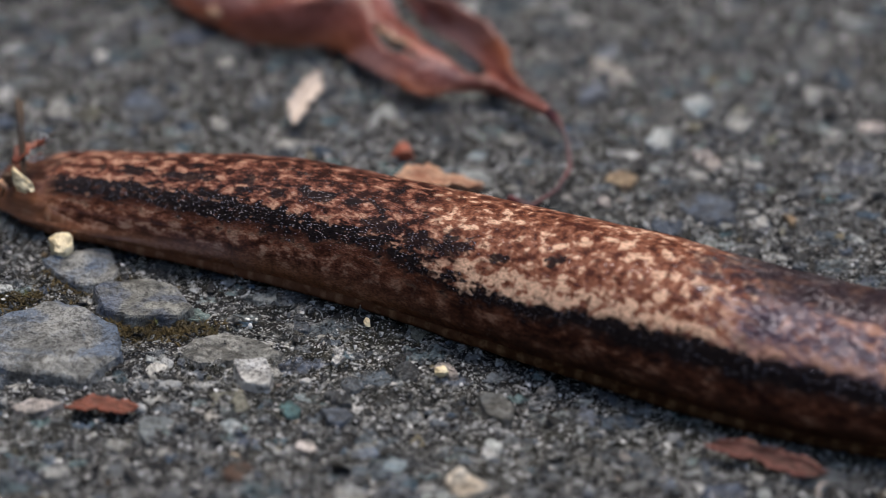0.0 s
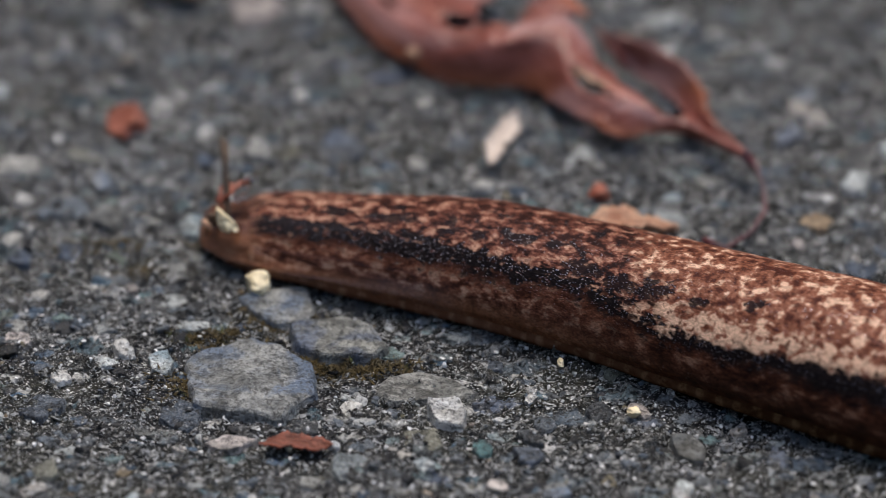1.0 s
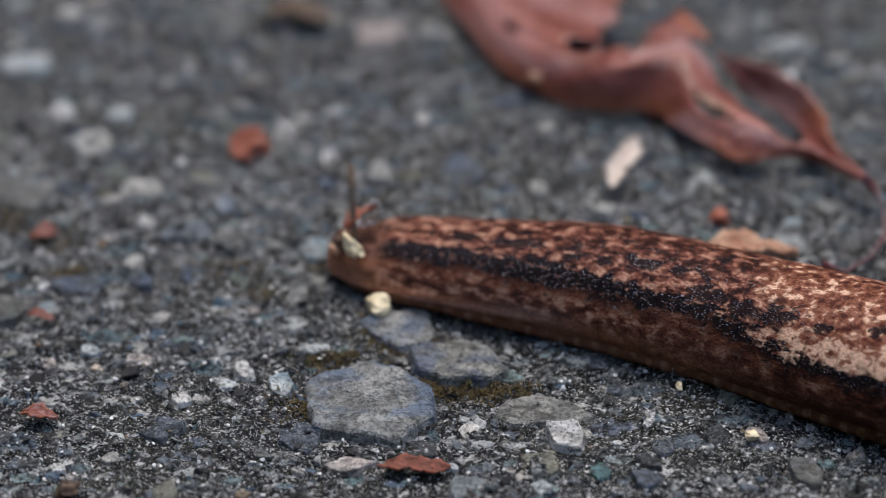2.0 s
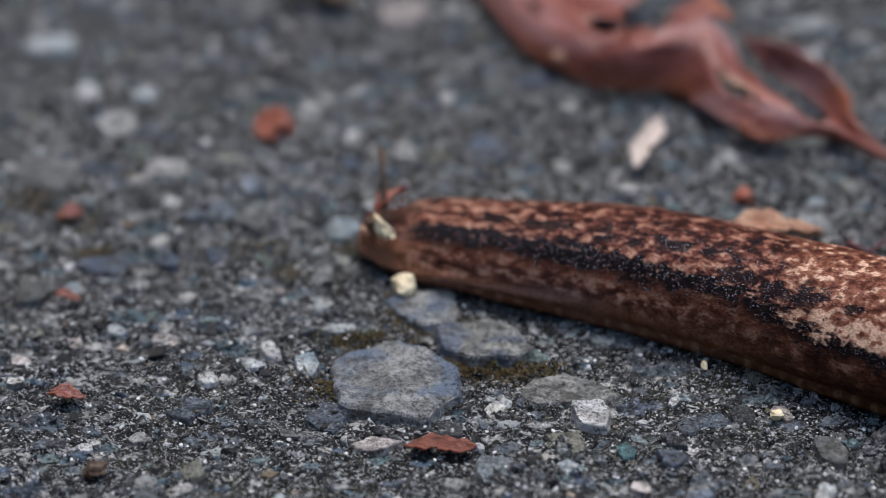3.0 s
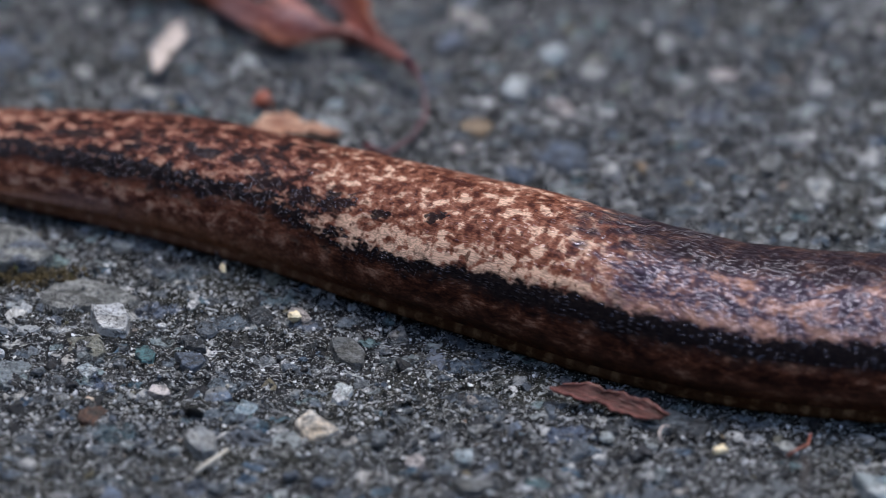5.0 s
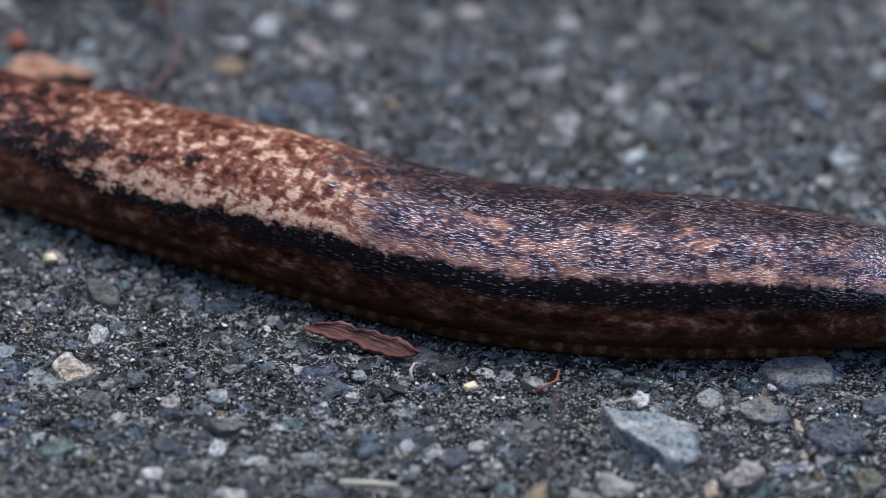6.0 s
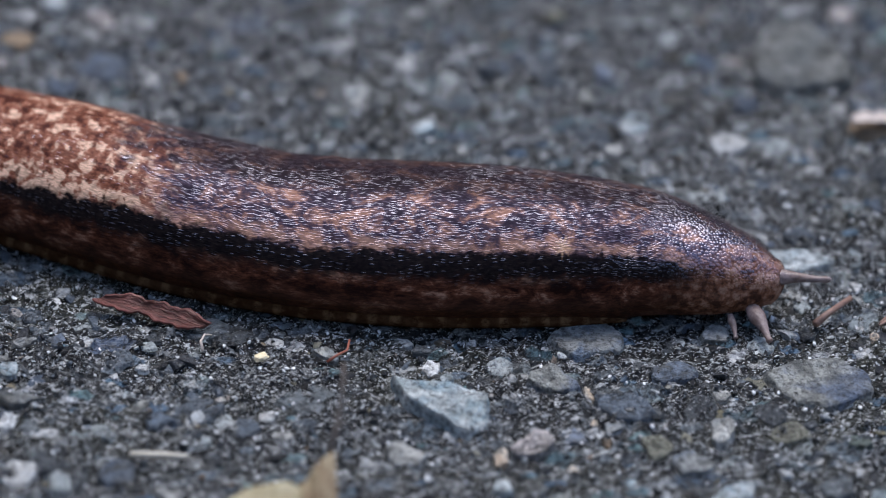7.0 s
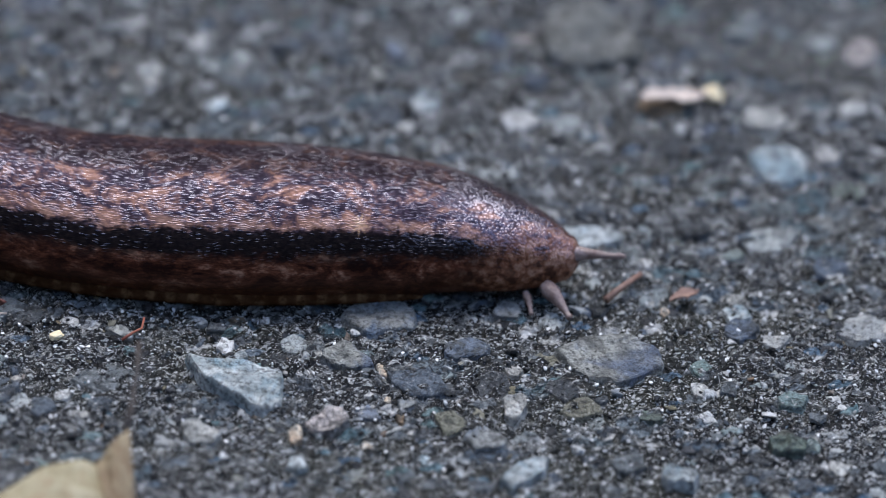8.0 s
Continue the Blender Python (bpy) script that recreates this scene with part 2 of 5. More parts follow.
    # flanks
    low_tail = m.ramp(rough_fleck, [(0.36, (0.05, 0.018, 0.011)), (0.45, (0.13, 0.047, 0.029)), (0.54, (0.24, 0.095, 0.06)), (0.65, (0.52, 0.3, 0.21))])
    low_front = m.ramp(m.noise(space(0.45, 1.0, (4, 7, 0)), 0.8, 5, 0.66, 0.3), [(0.4, (0.024, 0.009, 0.006)), (0.49, (0.09, 0.03, 0.016)), (0.56, (0.18, 0.066, 0.037)), (0.66, (0.5, 0.27, 0.18))])
    flank = m.mix(m.span(u, 27, 50), low_tail, low_front)
    hem = m.math("MAXIMUM", m.math("MULTIPLY", m.span(v, 0.13, 0.06), m.span(u, 52, 26)), m.math("MULTIPLY", m.span(v, 0.4, 0.24), m.span(u, 7, 2)))
    flank = m.mix(m.math("MULTIPLY", hem, 0.75), flank, m.mix(fleck2, (0.2, 0.07, 0.036), (0.46, 0.21, 0.115)))
    flank = m.mix(m.math("MULTIPLY", m.math("MULTIPLY", m.span(v, 0.12, 0.05), m.span(u, 30, 55)), 0.6), flank, m.mix(fleck2, (0.04, 0.016, 0.009), (0.14, 0.062, 0.036)))
    # dark lateral band: ragged and high towards the tail, narrow and even towards the head
    top_edge = m.math("SUBTRACT", 0.31, m.math("MULTIPLY", m.span(u, 36, 49), 0.1))
    top_edge = m.math("ADD", top_edge, m.math("MULTIPLY", m.span(u, 54, 68), 0.035))
    top_edge = m.math("ADD", top_edge, m.math("MULTIPLY", m.span(u, 28, 8), 0.078))
    low_edge = m.math("SUBTRACT", m.math("ADD", 0.205, m.math("MULTIPLY", m.span(u, 24, 8), 0.05)), m.math("MULTIPLY", m.span(u, 36, 54), 0.058))
    band = m.math("MULTIPLY", m.span(vv, m.math("SUBTRACT", low_edge, 0.035), m.math("ADD", low_edge, 0.03)), m.span(vv, m.math("ADD", top_edge, 0.016), m.math("SUBTRACT", top_edge, 0.016)))
    fade = m.math("MULTIPLY", m.span(u, 2.6, 5.0), m.span(m.math("ADD", u, m.math("MULTIPLY", fleck, 6.0)), 127, 120))
    above = m.span(vv, m.math("SUBTRACT", top_edge, 0.03), m.math("ADD", top_edge, 0.0))
    col = m.mix(above, flank, back)
    # pale line above the band on the front half
    line = m.math("MULTIPLY", m.span(vv, m.math("SUBTRACT", top_edge, 0.006), m.math("ADD", top_edge, 0.004)), m.span(vv, m.math("ADD", top_edge, 0.06), m.math("ADD", top_edge, 0.015)))
    line = m.math("MULTIPLY", line, m.math("MULTIPLY", front, m.span(u, 121, 112)))
    line = m.math("MULTIPLY", line, m.ramp(m.noise(space(0.5, 0.6, (2, 3, 0)), 0.8, 4, 0.6), [(0.42, 0.1), (0.58, 1.0)]))
    col = m.mix(m.math("MULTIPLY", line, 0.8), col, (0.56, 0.32, 0.24))
    broken = m.math("SUBTRACT", 1.0, m.math("MULTIPLY", m.ramp(fleck2, [(0.56, 0.0), (0.64, 0.5)]), m.span(u, 52, 40)))
    col = m.mix(m.math("MULTIPLY", m.math("MULTIPLY", band, broken), fade), col, m.mix(m.ramp(small, [(0.4, 0.0), (0.65, 1.0)]), (0.006, 0.005, 0.0055), (0.02, 0.015, 0.014)))
    # breathing pore: a small pale star on the edge of the band
    pore = m.add("VectorMath", _0=space(1.0, 1.0, (-PORE_U, -PORE_V * 22.0, 0)))
    pore.operation = "LENGTH"
    pv = m.add("SeparateXYZ", Vector=pore.inputs[0].links[0].from_socket)
    spoke = m.math("SINE", m.math("MULTIPLY", m.math("ARCTAN2", pv.outputs[1], pv.outputs[0]), 9.0))
    star = m.math("ADD", pore.outputs[1], m.math("ADD", m.math("MULTIPLY", spoke, 0.22), m.math("MULTIPLY", m.math("SUBTRACT", small, 0.5), 1.2)))
    col = m.mix(m.span(star, 0.85, 0.1), col, (0.66, 0.4, 0.25))
    tip = m.span(m.math("ADD", u, m.math("MULTIPLY", fleck, 4.0)), 6.8, 3.6)
    col = m.mix(m.math("MULTIPLY", m.math("MULTIPLY", tip, m.span(v, 0.2, 0.3)), 0.75), col, m.mix(fleck2, (0.035, 0.016, 0.012), (0.2, 0.095, 0.066)))
    # snout: reddish brown
    col = m.mix(m.math("MULTIPLY", m.span(m.math("ADD", u, m.math("MULTIPLY", v, -14.0)), 114, 119), 0.8), col, m.ramp(m.noise(m.coords(), 1100, 4, 0.6), [(0.38, (0.07, 0.032, 0.02)), (0.5, (0.26, 0.107, 0.058)), (0.62, (0.5, 0.28, 0.19))]))
    # wrinkled skin: rows of long low tubercles under wet slime, crowded on the front of the back, sparse glints elsewhere
    sway = m.add("VectorMath", _0=m.add("TexNoise", Vector=skin, Scale=0.45, Detail=2.0).outputs["Color"], _1=(1.2, 0.035, 0.0))
    sway.operation = "MULTIPLY"
    rows = m.add("VectorMath", _0=uv, _1=sway.outputs[0]).outputs[0]
    split = m.add("SeparateXYZ", Vector=rows)
    along = m.math("ADD", m.math("MULTIPLY", split.outputs[0], 1.55), m.math("MULTIPLY", m.math("MINIMUM", split.outputs[0], 56.0), 1.9))
    cell = m.add("TexVoronoi", Vector=m.add("CombineXYZ", X=along, Y=m.math("MULTIPLY", split.outputs[1], 178.0)).outputs[0], Scale=1.0)
    knob = m.add("TexVoronoi", Vector=m.coords(), Scale=3800.0)
    snout = m.span(u, 112, 118)
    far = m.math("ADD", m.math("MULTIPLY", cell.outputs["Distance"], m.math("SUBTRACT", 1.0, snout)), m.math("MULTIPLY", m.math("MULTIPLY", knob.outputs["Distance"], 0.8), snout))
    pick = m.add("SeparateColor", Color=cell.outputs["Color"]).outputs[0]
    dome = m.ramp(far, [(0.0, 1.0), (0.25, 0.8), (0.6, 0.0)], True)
    wet = m.math("MULTIPLY", m.span(front, 0.3, 0.9), m.span(m.math("ADD", v, m.math("MULTIPLY", wob, 0.3)), 0.225, 0.27))
    wet = m.math("MAXIMUM", wet, m.math("MULTIPLY", m.span(u, 100, 112), m.span(v, 0.15, 0.22)))
    patchy = m.ramp(m.noise(space(0.5, 1.0, (5, 8, 0)), 0.3, 3, 0.6, 0.6), [(0.36, 0.28), (0.6, 0.9)])
    wet = m.math("MULTIPLY", wet, m.math("MAXIMUM", patchy, m.span(u, 106, 115)))
    glint_front = m.math("MULTIPLY", m.math("MULTIPLY", band, m.span(u, 58, 70)), m.math("MULTIPLY", m.span(pick, 0.5, 0.6), 0.75))
    glint_tail = m.math("MULTIPLY", m.math("MULTIPLY", m.math("MAXIMUM", band, m.math("MULTIPLY", dots, 0.7)), m.span(u, 66, 54)), m.span(pick, 0.5, 0.6))
    stray = m.math("MULTIPLY", m.math("MULTIPLY", m.span(pick, 0.74, 0.84), m.span(v, 0.1, 0.2)), 0.55)
    amp = m.math("MAXIMUM", wet, m.math("MAXIMUM", stray, m.math("MAXIMUM", glint_front, m.math("MULTIPLY", glint_tail, 0.9))))
    low = m.math("ADD", m.math("MULTIPLY", amp, 0.85), 0.15)
    smooth = m.math("MULTIPLY", m.math("MAXIMUM", tip, m.math("MULTIPLY", m.span(v, 0.2, 0.12), m.span(u, 24, 12))), 0.7)
    n = m.bump(m.math("MULTIPLY", dome, low), m.math("SUBTRACT", 1.0, smooth), m.math("SUBTRACT", 0.000045, m.math("MULTIPLY", snout, 0.00001)))
    # shade between the tubercles, put into the skin colour
    groove_shade = m.math("MULTIPLY", m.ramp(far, [(0.45, 0.0), (0.7, 0.6)]), m.math("SUBTRACT", 1.0, smooth))
    col = m.mix(groove_shade, col, m.mix(0.62, col, (0.008, 0.005, 0.006)))
    hemgloss = m.math("MULTIPLY", m.span(v, 0.2, 0.12), m.span(u, 28, 18))
    crown = m.math("MULTIPLY", amp, m.span(far, m.math("ADD", 0.48, m.math("MULTIPLY", wet, 0.24)), 0.22))
    gloss = m.math("MAXIMUM", crown, m.math("MAXIMUM", hemgloss, m.math("MULTIPLY", tip, 0.8)))
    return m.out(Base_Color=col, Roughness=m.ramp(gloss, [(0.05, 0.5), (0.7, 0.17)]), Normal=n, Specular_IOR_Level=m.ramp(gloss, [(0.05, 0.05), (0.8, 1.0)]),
                 Specular_Tint=(0.76, 0.71, 1.0, 1.0), Coat_Weight=m.ramp(crown, [(0.2, 0.0), (0.8, 0.8)]), Coat_Roughness=0.19, Coat_IOR=1.65, Coat_Normal=n)


def foot_material():
    """Foot fringe: brown with pale cross bars."""
    m = Nodes("slug_foot")
    uv = m.add("UVMap").outputs[0]
    u = m.add("SeparateXYZ", Vector=uv).outputs[0]
    w = m.add("TexWave", Vector=uv, Scale=0.17, Distortion=2.0, Detail=2.0)
    w.inputs["Detail Scale"].default_value = 2.0
    bars = m.ramp(w.outputs["Fac"], [(0.4, 0.0), (0.9, 1.0)], True)
    base = m.mix(m.span(u, 18, 60), (0.2, 0.08, 0.046), (0.06, 0.023, 0.01))
    pale = m.mix(m.span(u, 18, 60), (0.42, 0.23, 0.15), (0.26, 0.145, 0.075))
    fine = m.noise(m.add("Mapping", Vector=uv, Scale=(1, 3, 1)).outputs[0], 0.9, 4, 0.65)
    col = m.mix(m.math("MULTIPLY", m.math("ADD", m.math("MULTIPLY", bars, 0.7), 0.25), m.ramp(fine, [(0.4, 0.0), (0.62, 1.0)])), base, pale)
    return m.out(Base_Color=col, Roughness=m.ramp(m.span(u, 8, 16), [(0.0, 0.1), (1.0, 0.4)]), Normal=m.bump(w.outputs["Fac"], 0.25, 0.00006), Specular_IOR_Level=m.ramp(m.span(u, 7, 15), [(0.0, 0.55), (1.0, 0.0)]))


def leaf_material(name, under, upper, vein, dark, rough=0.42, rim=None, painted_sheen=None):
    rim, painted_sheen = rim or upper, painted_sheen or under
    m = Nodes(name)
    uv = m.add("UVMap").outputs[0]
    v = m.add("Mapping", Vector=uv, Scale=(38, 30, 1)).outputs[0]
    big = m.noise(v, 0.16, 4, 0.55)
    fine = m.noise(v, 1.6, 4, 0.65)
    col = m.ramp(big, [(0.32, under), (0.66, upper)])
    blot = m.ramp(m.noise(v, 0.3, 5, 0.65, 0.8), [(0.5, 0.0), (0.64, 0.75)])
    col = m.mix(blot, col, dark)
    col = m.mix(m.ramp(fine, [(0.33, 0.5), (0.48, 0.0)]), col, dark)
    sep = m.add("SeparateXYZ", Vector=uv)
    mid = m.math("ABSOLUTE", m.math("SUBTRACT", sep.outputs[1], 0.5))
    side = m.math("ABSOLUTE", m.math("SINE", m.math("MULTIPLY", m.math("SUBTRACT", sep.outputs[0], m.math("MULTIPLY", mid, 0.5)), 60.0)))
    ribs = m.math("MAXIMUM", m.span(mid, 0.03, 0.008), m.math("MULTIPLY", m.span(side, 0.12, 0.02), 0.35))
    col = m.mix(m.math("MULTIPLY", ribs, 0.6), col, vein)
    edge = m.span(m.math("ADD", mid, m.math("MULTIPLY", big, 0.25)), 0.45, 0.6)
    col = m.mix(m.math("MULTIPLY", edge, 0.7), col, rim)
    # broad patches; on the red leaf their mauve paints the blade's sheen
    col = m.mix(m.ramp(m.noise(v, 0.1, 3, 0.5, 0.3), [(0.5, 0.0), (0.6, 0.75)]), col, painted_sheen)
    n = m.bump(ribs, 0.4, 0.0003)
    n = m.bump(fine, 0.35, 0.0002, m.bump(big, 0.6, 0.0012, n))
    mat = m.out(Base_Color=col, Roughness=m.ramp(fine, [(0.3, rough), (0.7, rough + 0.18)]), Normal=n)
    # a thin dry blade lets some light through
    glow = m.add("MixShader", _0=0.14, _1=m.bsdf.outputs[0], _2=m.add("BsdfTranslucent", Color=col).outputs[0])
    m.tree.links.new(glow.outputs[0], m.tree.nodes["Material Output"].inputs["Surface"])
    return mat


PORE_U, PORE_V = 105.5, 0.272
ASPHALT = asphalt_material()
GRIT = grit_material()
CHIPS = chip_material()
SLUG = slug_material()
FOOT = foot_material()
# white flecks: quartz grains, and ground sparkle given as pale colour
FLECK = plain_material("quartz_and_glint_fleck", (0.45, 0.46, 0.48), (0.95, 0.95, 0.95), 3000, 0.12, 0.00002)
STONE = {
    "slate": stone_material("blue_grey_slate", (0.19, 0.2, 0.2), (0.46, 0.47, 0.46), (0.13, 0.2, 0.31), 0.28, 0.5, 0.25, 0.55, 0.8),
    "slateb": stone_material("slate_with_blue_stain", (0.16, 0.165, 0.155), (0.46, 0.465, 0.43), (0.09, 0.14, 0.25), 0.3, 0.5, 0.35, 0.65, 0.65),
    "grey": stone_material("grey_stone", (0.132, 0.138, 0.138), (0.312, 0.319, 0.312), (0.15, 0.165, 0.17), 0.45),
    "mottled": stone_material("mottled_grey_stone", (0.11, 0.112, 0.105), (0.46, 0.46, 0.43), (0.2, 0.21, 0.2), 0.35, 0.5, 0.55, 0.9),
    "pale": stone_material("pale_stone", (0.36, 0.36, 0.34), (0.76, 0.75, 0.71), (0.38, 0.4, 0.41), 0.35, 0.5, 0.3, 0.6),
    "white": stone_material("white_quartz", (0.62, 0.61, 0.59), (0.9, 0.9, 0.88), (0.7, 0.72, 0.74), 0.25, 0.3, 0.12, 0.4),
    "ice": stone_material("pale_blue_stone", (0.32, 0.38, 0.4), (0.84, 0.88, 0.88), (0.28, 0.4, 0.47), 0.25, 0.6, 0.25, 0.6),
    "bright": stone_material("pale_blue_white_stone", (0.38, 0.44, 0.45), (0.82, 0.86, 0.85), (0.3, 0.45, 0.53), 0.25, 0.6, 0.2, 0.5),
    "blue": stone_material("blue_grey_stone", (0.08, 0.1, 0.13), (0.19, 0.23, 0.29), (0.11, 0.15, 0.22), 0.4),
    "teal": stone_material("teal_stone", (0.06, 0.14, 0.15), (0.14, 0.3, 0.31), (0.08, 0.2, 0.22), 0.4),
    "green": stone_material("greenish_stone", (0.1, 0.13, 0.11), (0.22, 0.27, 0.23), (0.14, 0.18, 0.15), 0.45),
    "pink": stone_material("pinkish_stone", (0.46, 0.4, 0.38), (0.82, 0.74, 0.7), (0.52, 0.46, 0.45), 0.4, 0.5, 0.3),
    "tan": stone_material("tan_stone", (0.27, 0.17, 0.1), (0.55, 0.4, 0.26), (0.4, 0.28, 0.18), 0.5),
    "cream": stone_material("cream_stone", (0.76, 0.62, 0.47), (0.94, 0.88, 0.78), (0.62, 0.4, 0.24), 0.35, 0.5, 0.12),
    "rust": stone_material("rusty_stone", (0.06, 0.03, 0.02), (0.19, 0.09, 0.055), (0.1, 0.05, 0.035), 0.5),
}
LOOKS = {
    "bright": "proud wedge of pale blue-white stone in asphalt",
    "slate": "flat blue-grey slate chip set in asphalt", "slateb": "grey slate chip with blue stain in asphalt", "grey": "grey stone chip set in dark asphalt",
    "mottled": "flush pale grey chip with dark pits", "pale": "pale grey stone chip set in asphalt", "white": "small white quartz chip in asphalt", "ice": "pale icy blue stone set in asphalt",
    "blue": "dark blue-grey stone set in asphalt", "teal": "small teal stone set in asphalt", "green": "greenish grey stone set in asphalt",
    "pink": "pale pinkish stone set in asphalt", "tan": "small tan stone on asphalt", "cream": "cream white stone with orange stain", "rust": "rusty brown stone crumb on asphalt",
}


# ---- mesh helpers ----
def mesh_object(name, verts, faces, material, parent=None, smooth=False, label="", kind="", uvs=None):
    me = bpy.data.meshes.new(name)
    me.from_pydata([tuple(p) for p in verts], [], [tuple(q) for q in faces])
    me.materials.append(material)
    if uvs is not None:
        layer = me.uv_layers.new(name="UVMap")
        idx = np.empty(len(me.loops), dtype=np.int32)
        me.loops.foreach_get("vertex_index", idx)
        layer.data.foreach_set("uv", np.asarray(uvs, dtype=np.float32)[idx].ravel())
    if smooth:
        me.polygons.foreach_set("use_smooth", [True] * len(me.polygons))
    me.update()
    ob = new(name, me)
    if parent is not None:
        ob.parent = parent
    return tagged(ob, label=label, kind=kind)


def part(name, bm, material, parent, label="", smooth=True):
    me = bpy.data.meshes.new(name)
    bmesh.ops.recalc_face_normals(bm, faces=bm.faces)
    bm.to_mesh(me)
    bm.free()
    me.materials.append(material)
    if smooth:
        me.polygons.foreach_set("use_smooth", [True] * len(me.polygons))
    ob = new(name, me)
    if parent is not None:
        ob.parent = parent
    return tagged(ob, label=label)


def rock_mesh(rng, subdiv, cuts, flat):
    """Vertices and faces of a rounded crumb of about unit width, cut by random planes."""
    bm = bmesh.new()
    bmesh.ops.create_icosphere(bm, subdivisions=subdiv, radius=0.62)
    v = np.array([p.co for p in bm.verts])
    f = [[q.index for q in face.verts] for face in bm.faces]
    bm.free()
    ph = rng.uniform(0, 6.28, 3)
    v *= (1 + 0.14 * np.sin(v @ rng.normal(0, 3.6, 3) + ph[0]) + 0.1 * np.sin(v @ rng.normal(0, 7, 3) + ph[1]))[:, None]
    for _ in range(cuts):
        n = rng.normal(size=3)
        n[2] *= 0.6
        n /= np.linalg.norm(n)
        over = np.maximum(v @ n - rng.uniform(0.26, 0.48), 0)
        v -= over[:, None] * n * 0.97
    over = np.maximum(v[:, 2] + v[:, :2] @ rng.normal(0, 0.15, 2) - flat, 0)
    v[:, 2] -= over * 0.9
    v[:, :2] /= np.ptp(v[:, :2], axis=0)
    v[:, :2] -= (v[:, :2].max(0) + v[:, :2].min(0)) / 2
    v[:, 2] /= v[:, 2].max()
    return v, f


def chip_mesh(rng, around, rings, sides, corners=None):
    """Vertices and faces of a broken stone chip of unit width and height: a straight-sided outline, broken flanks, an uneven top."""
    th = np.arange(around) * 2 * np.pi / around + rng.uniform(-0.05, 0.05, around)
    r = np.full(around, 9.0)
    if corners:
        for (ax, ay), (bx, by) in zip(corners, corners[1:] + corners[:1]):
            nx, ny = by - ay, ax - bx
            n = math.hypot(nx, ny)
            c = (np.cos(th) * nx + np.sin(th) * ny) / n
            r = np.minimum(r, np.where(c > 0.05, (ax * nx + ay * ny) / n / np.maximum(c, 0.05), 9.0))
    else:
        k0 = rng.uniform(0, 6.28)
        for k in range(sides):
            c = np.cos(th - k0 - (k + rng.uniform(-0.28, 0.28)) * 2 * np.pi / sides)
            r = np.minimum(r, np.where(c > 0.15, rng.uniform(0.36, 0.5) / np.maximum(c, 0.15), 9.0))
    worn = 0.3 if corners else 1.0
    for f, q in ((4, 0.035), (7, 0.03), (11, 0.025), (17, 0.018)):
        r *= 1 + worn * q * np.sin(f * th + rng.uniform(0, 6.28))
    out = np.stack([r * np.cos(th), r * np.sin(th)], 1)
    out /= np.ptp(out, axis=0)
    out -= (out.max(0) + out.min(0)) / 2
    levels = [(1.1, -0.9), (1.02, 0.1), (0.995, 0.7), (0.95, 0.97)] + [(0.82 * (1 - i / rings), 1.0) for i in range(rings)]
    tilt = rng.normal(0, 0.35, 2)
    seat = Vector(rng.uniform(0, 50, 3))
    verts, faces = [], []
    for q, z in levels:
        for p in out * q:
            w = Vector((p[0], p[1], 0))
            lump = 0.45 * noise.noise(w * 3.2 + seat) + 0.3 * noise.noise(w * 7.5 + seat) + 0.2 * noise.noise(w * 15 + seat)
            push = 1 + (0.05 * noise.noise(w * 9 + seat * 2) if z > 0 else 0)
            verts.append((p[0] * push, p[1] * push, z + (float(p @ tilt) + lump * (1.0 if z > 0.5 else 0.5) if z > 0 else 0)))
    verts.append((0, 0, 1.0 + 0.45 * noise.noise(seat)))
    for n in range(len(levels) - 1):
        for k in range(around):
            a, b = n * around + k, n * around + (k + 1) % around
            faces.append((a, b, b + around, a + around))
    last = (len(levels) - 1) * around
    faces += [(last + k, last + (k + 1) % around, len(verts) - 1) for k in range(around)]
    return np.array(verts), faces


def tube(bm, points, radii, sides=8):
    """A closed tube through points."""
    rings = []
    pts = [Vector(p) for p in points]
    for i, p in enumerate(pts):
        d = (pts[min(i + 1, len(pts) - 1)] - pts[max(i - 1, 0)]).normalized()
        a = d.orthogonal().normalized() if i == 0 else (a - d * a.dot(d)).normalized()
        b = d.cross(a)
        rings.append([bm.verts.new(p + (a * math.cos(k * 2 * math.pi / sides) + b * math.sin(k * 2 * math.pi / sides)) * radii[i]) for k in range(sides)])
    for r0, r1 in zip(rings, rings[1:]):
        for k in range(sides):
            bm.faces.new((r0[k], r0[(k + 1) % sides], r1[(k + 1) % sides], r1[k]))
    bm.faces.new(rings[0][::-1])
    bm.faces.new(rings[-1])
    return bm


# ---- ground ----
def relief(x, y):
    """Height of the road surface, in metres, at x, y in metres: cemented angular lumps with crags and pits."""
    p = Vector((680 * x - 730 * y, 1350 * y * 0.68 + 1350 * x * 0.73, 0)) * 0.9
    bent = p + 0.55 * noise.noise_vector(p * 0.9) + 0.25 * noise.noise_vector(p * 2.3)
    near, second = noise.voronoi(bent * 0.62)[0][:2]
    small, next_small = noise.voronoi(bent * 1.5 + Vector((4, 4, 0)))[0][:2]
    h = 0.35 * noise.noise(p * 0.045) + 0.3 * noise.noise(p * 0.16 + Vector((7, 3, 1))) + 0.3 * noise.noise(p * 0.55 + Vector((1, 9, 4))) + 0.2 * noise.noise(p * 1.3)
    h += 0.42 * min(second - near, 0.3) / 0.3 * (0.5 + noise.noise(p * 0.5 + Vector((2, 8, 5)))) + 0.2 * min(next_small - small, 0.3) / 0.3
    h += 0.16 * noise.noise(p * 2.6 + Vector((8, 2, 6))) - 0.25 * max(0.0, noise.noise(p * 0.8 + Vector((5, 5, 9))) - 0.1)
    return (1.35 * h - 0.6) * MM


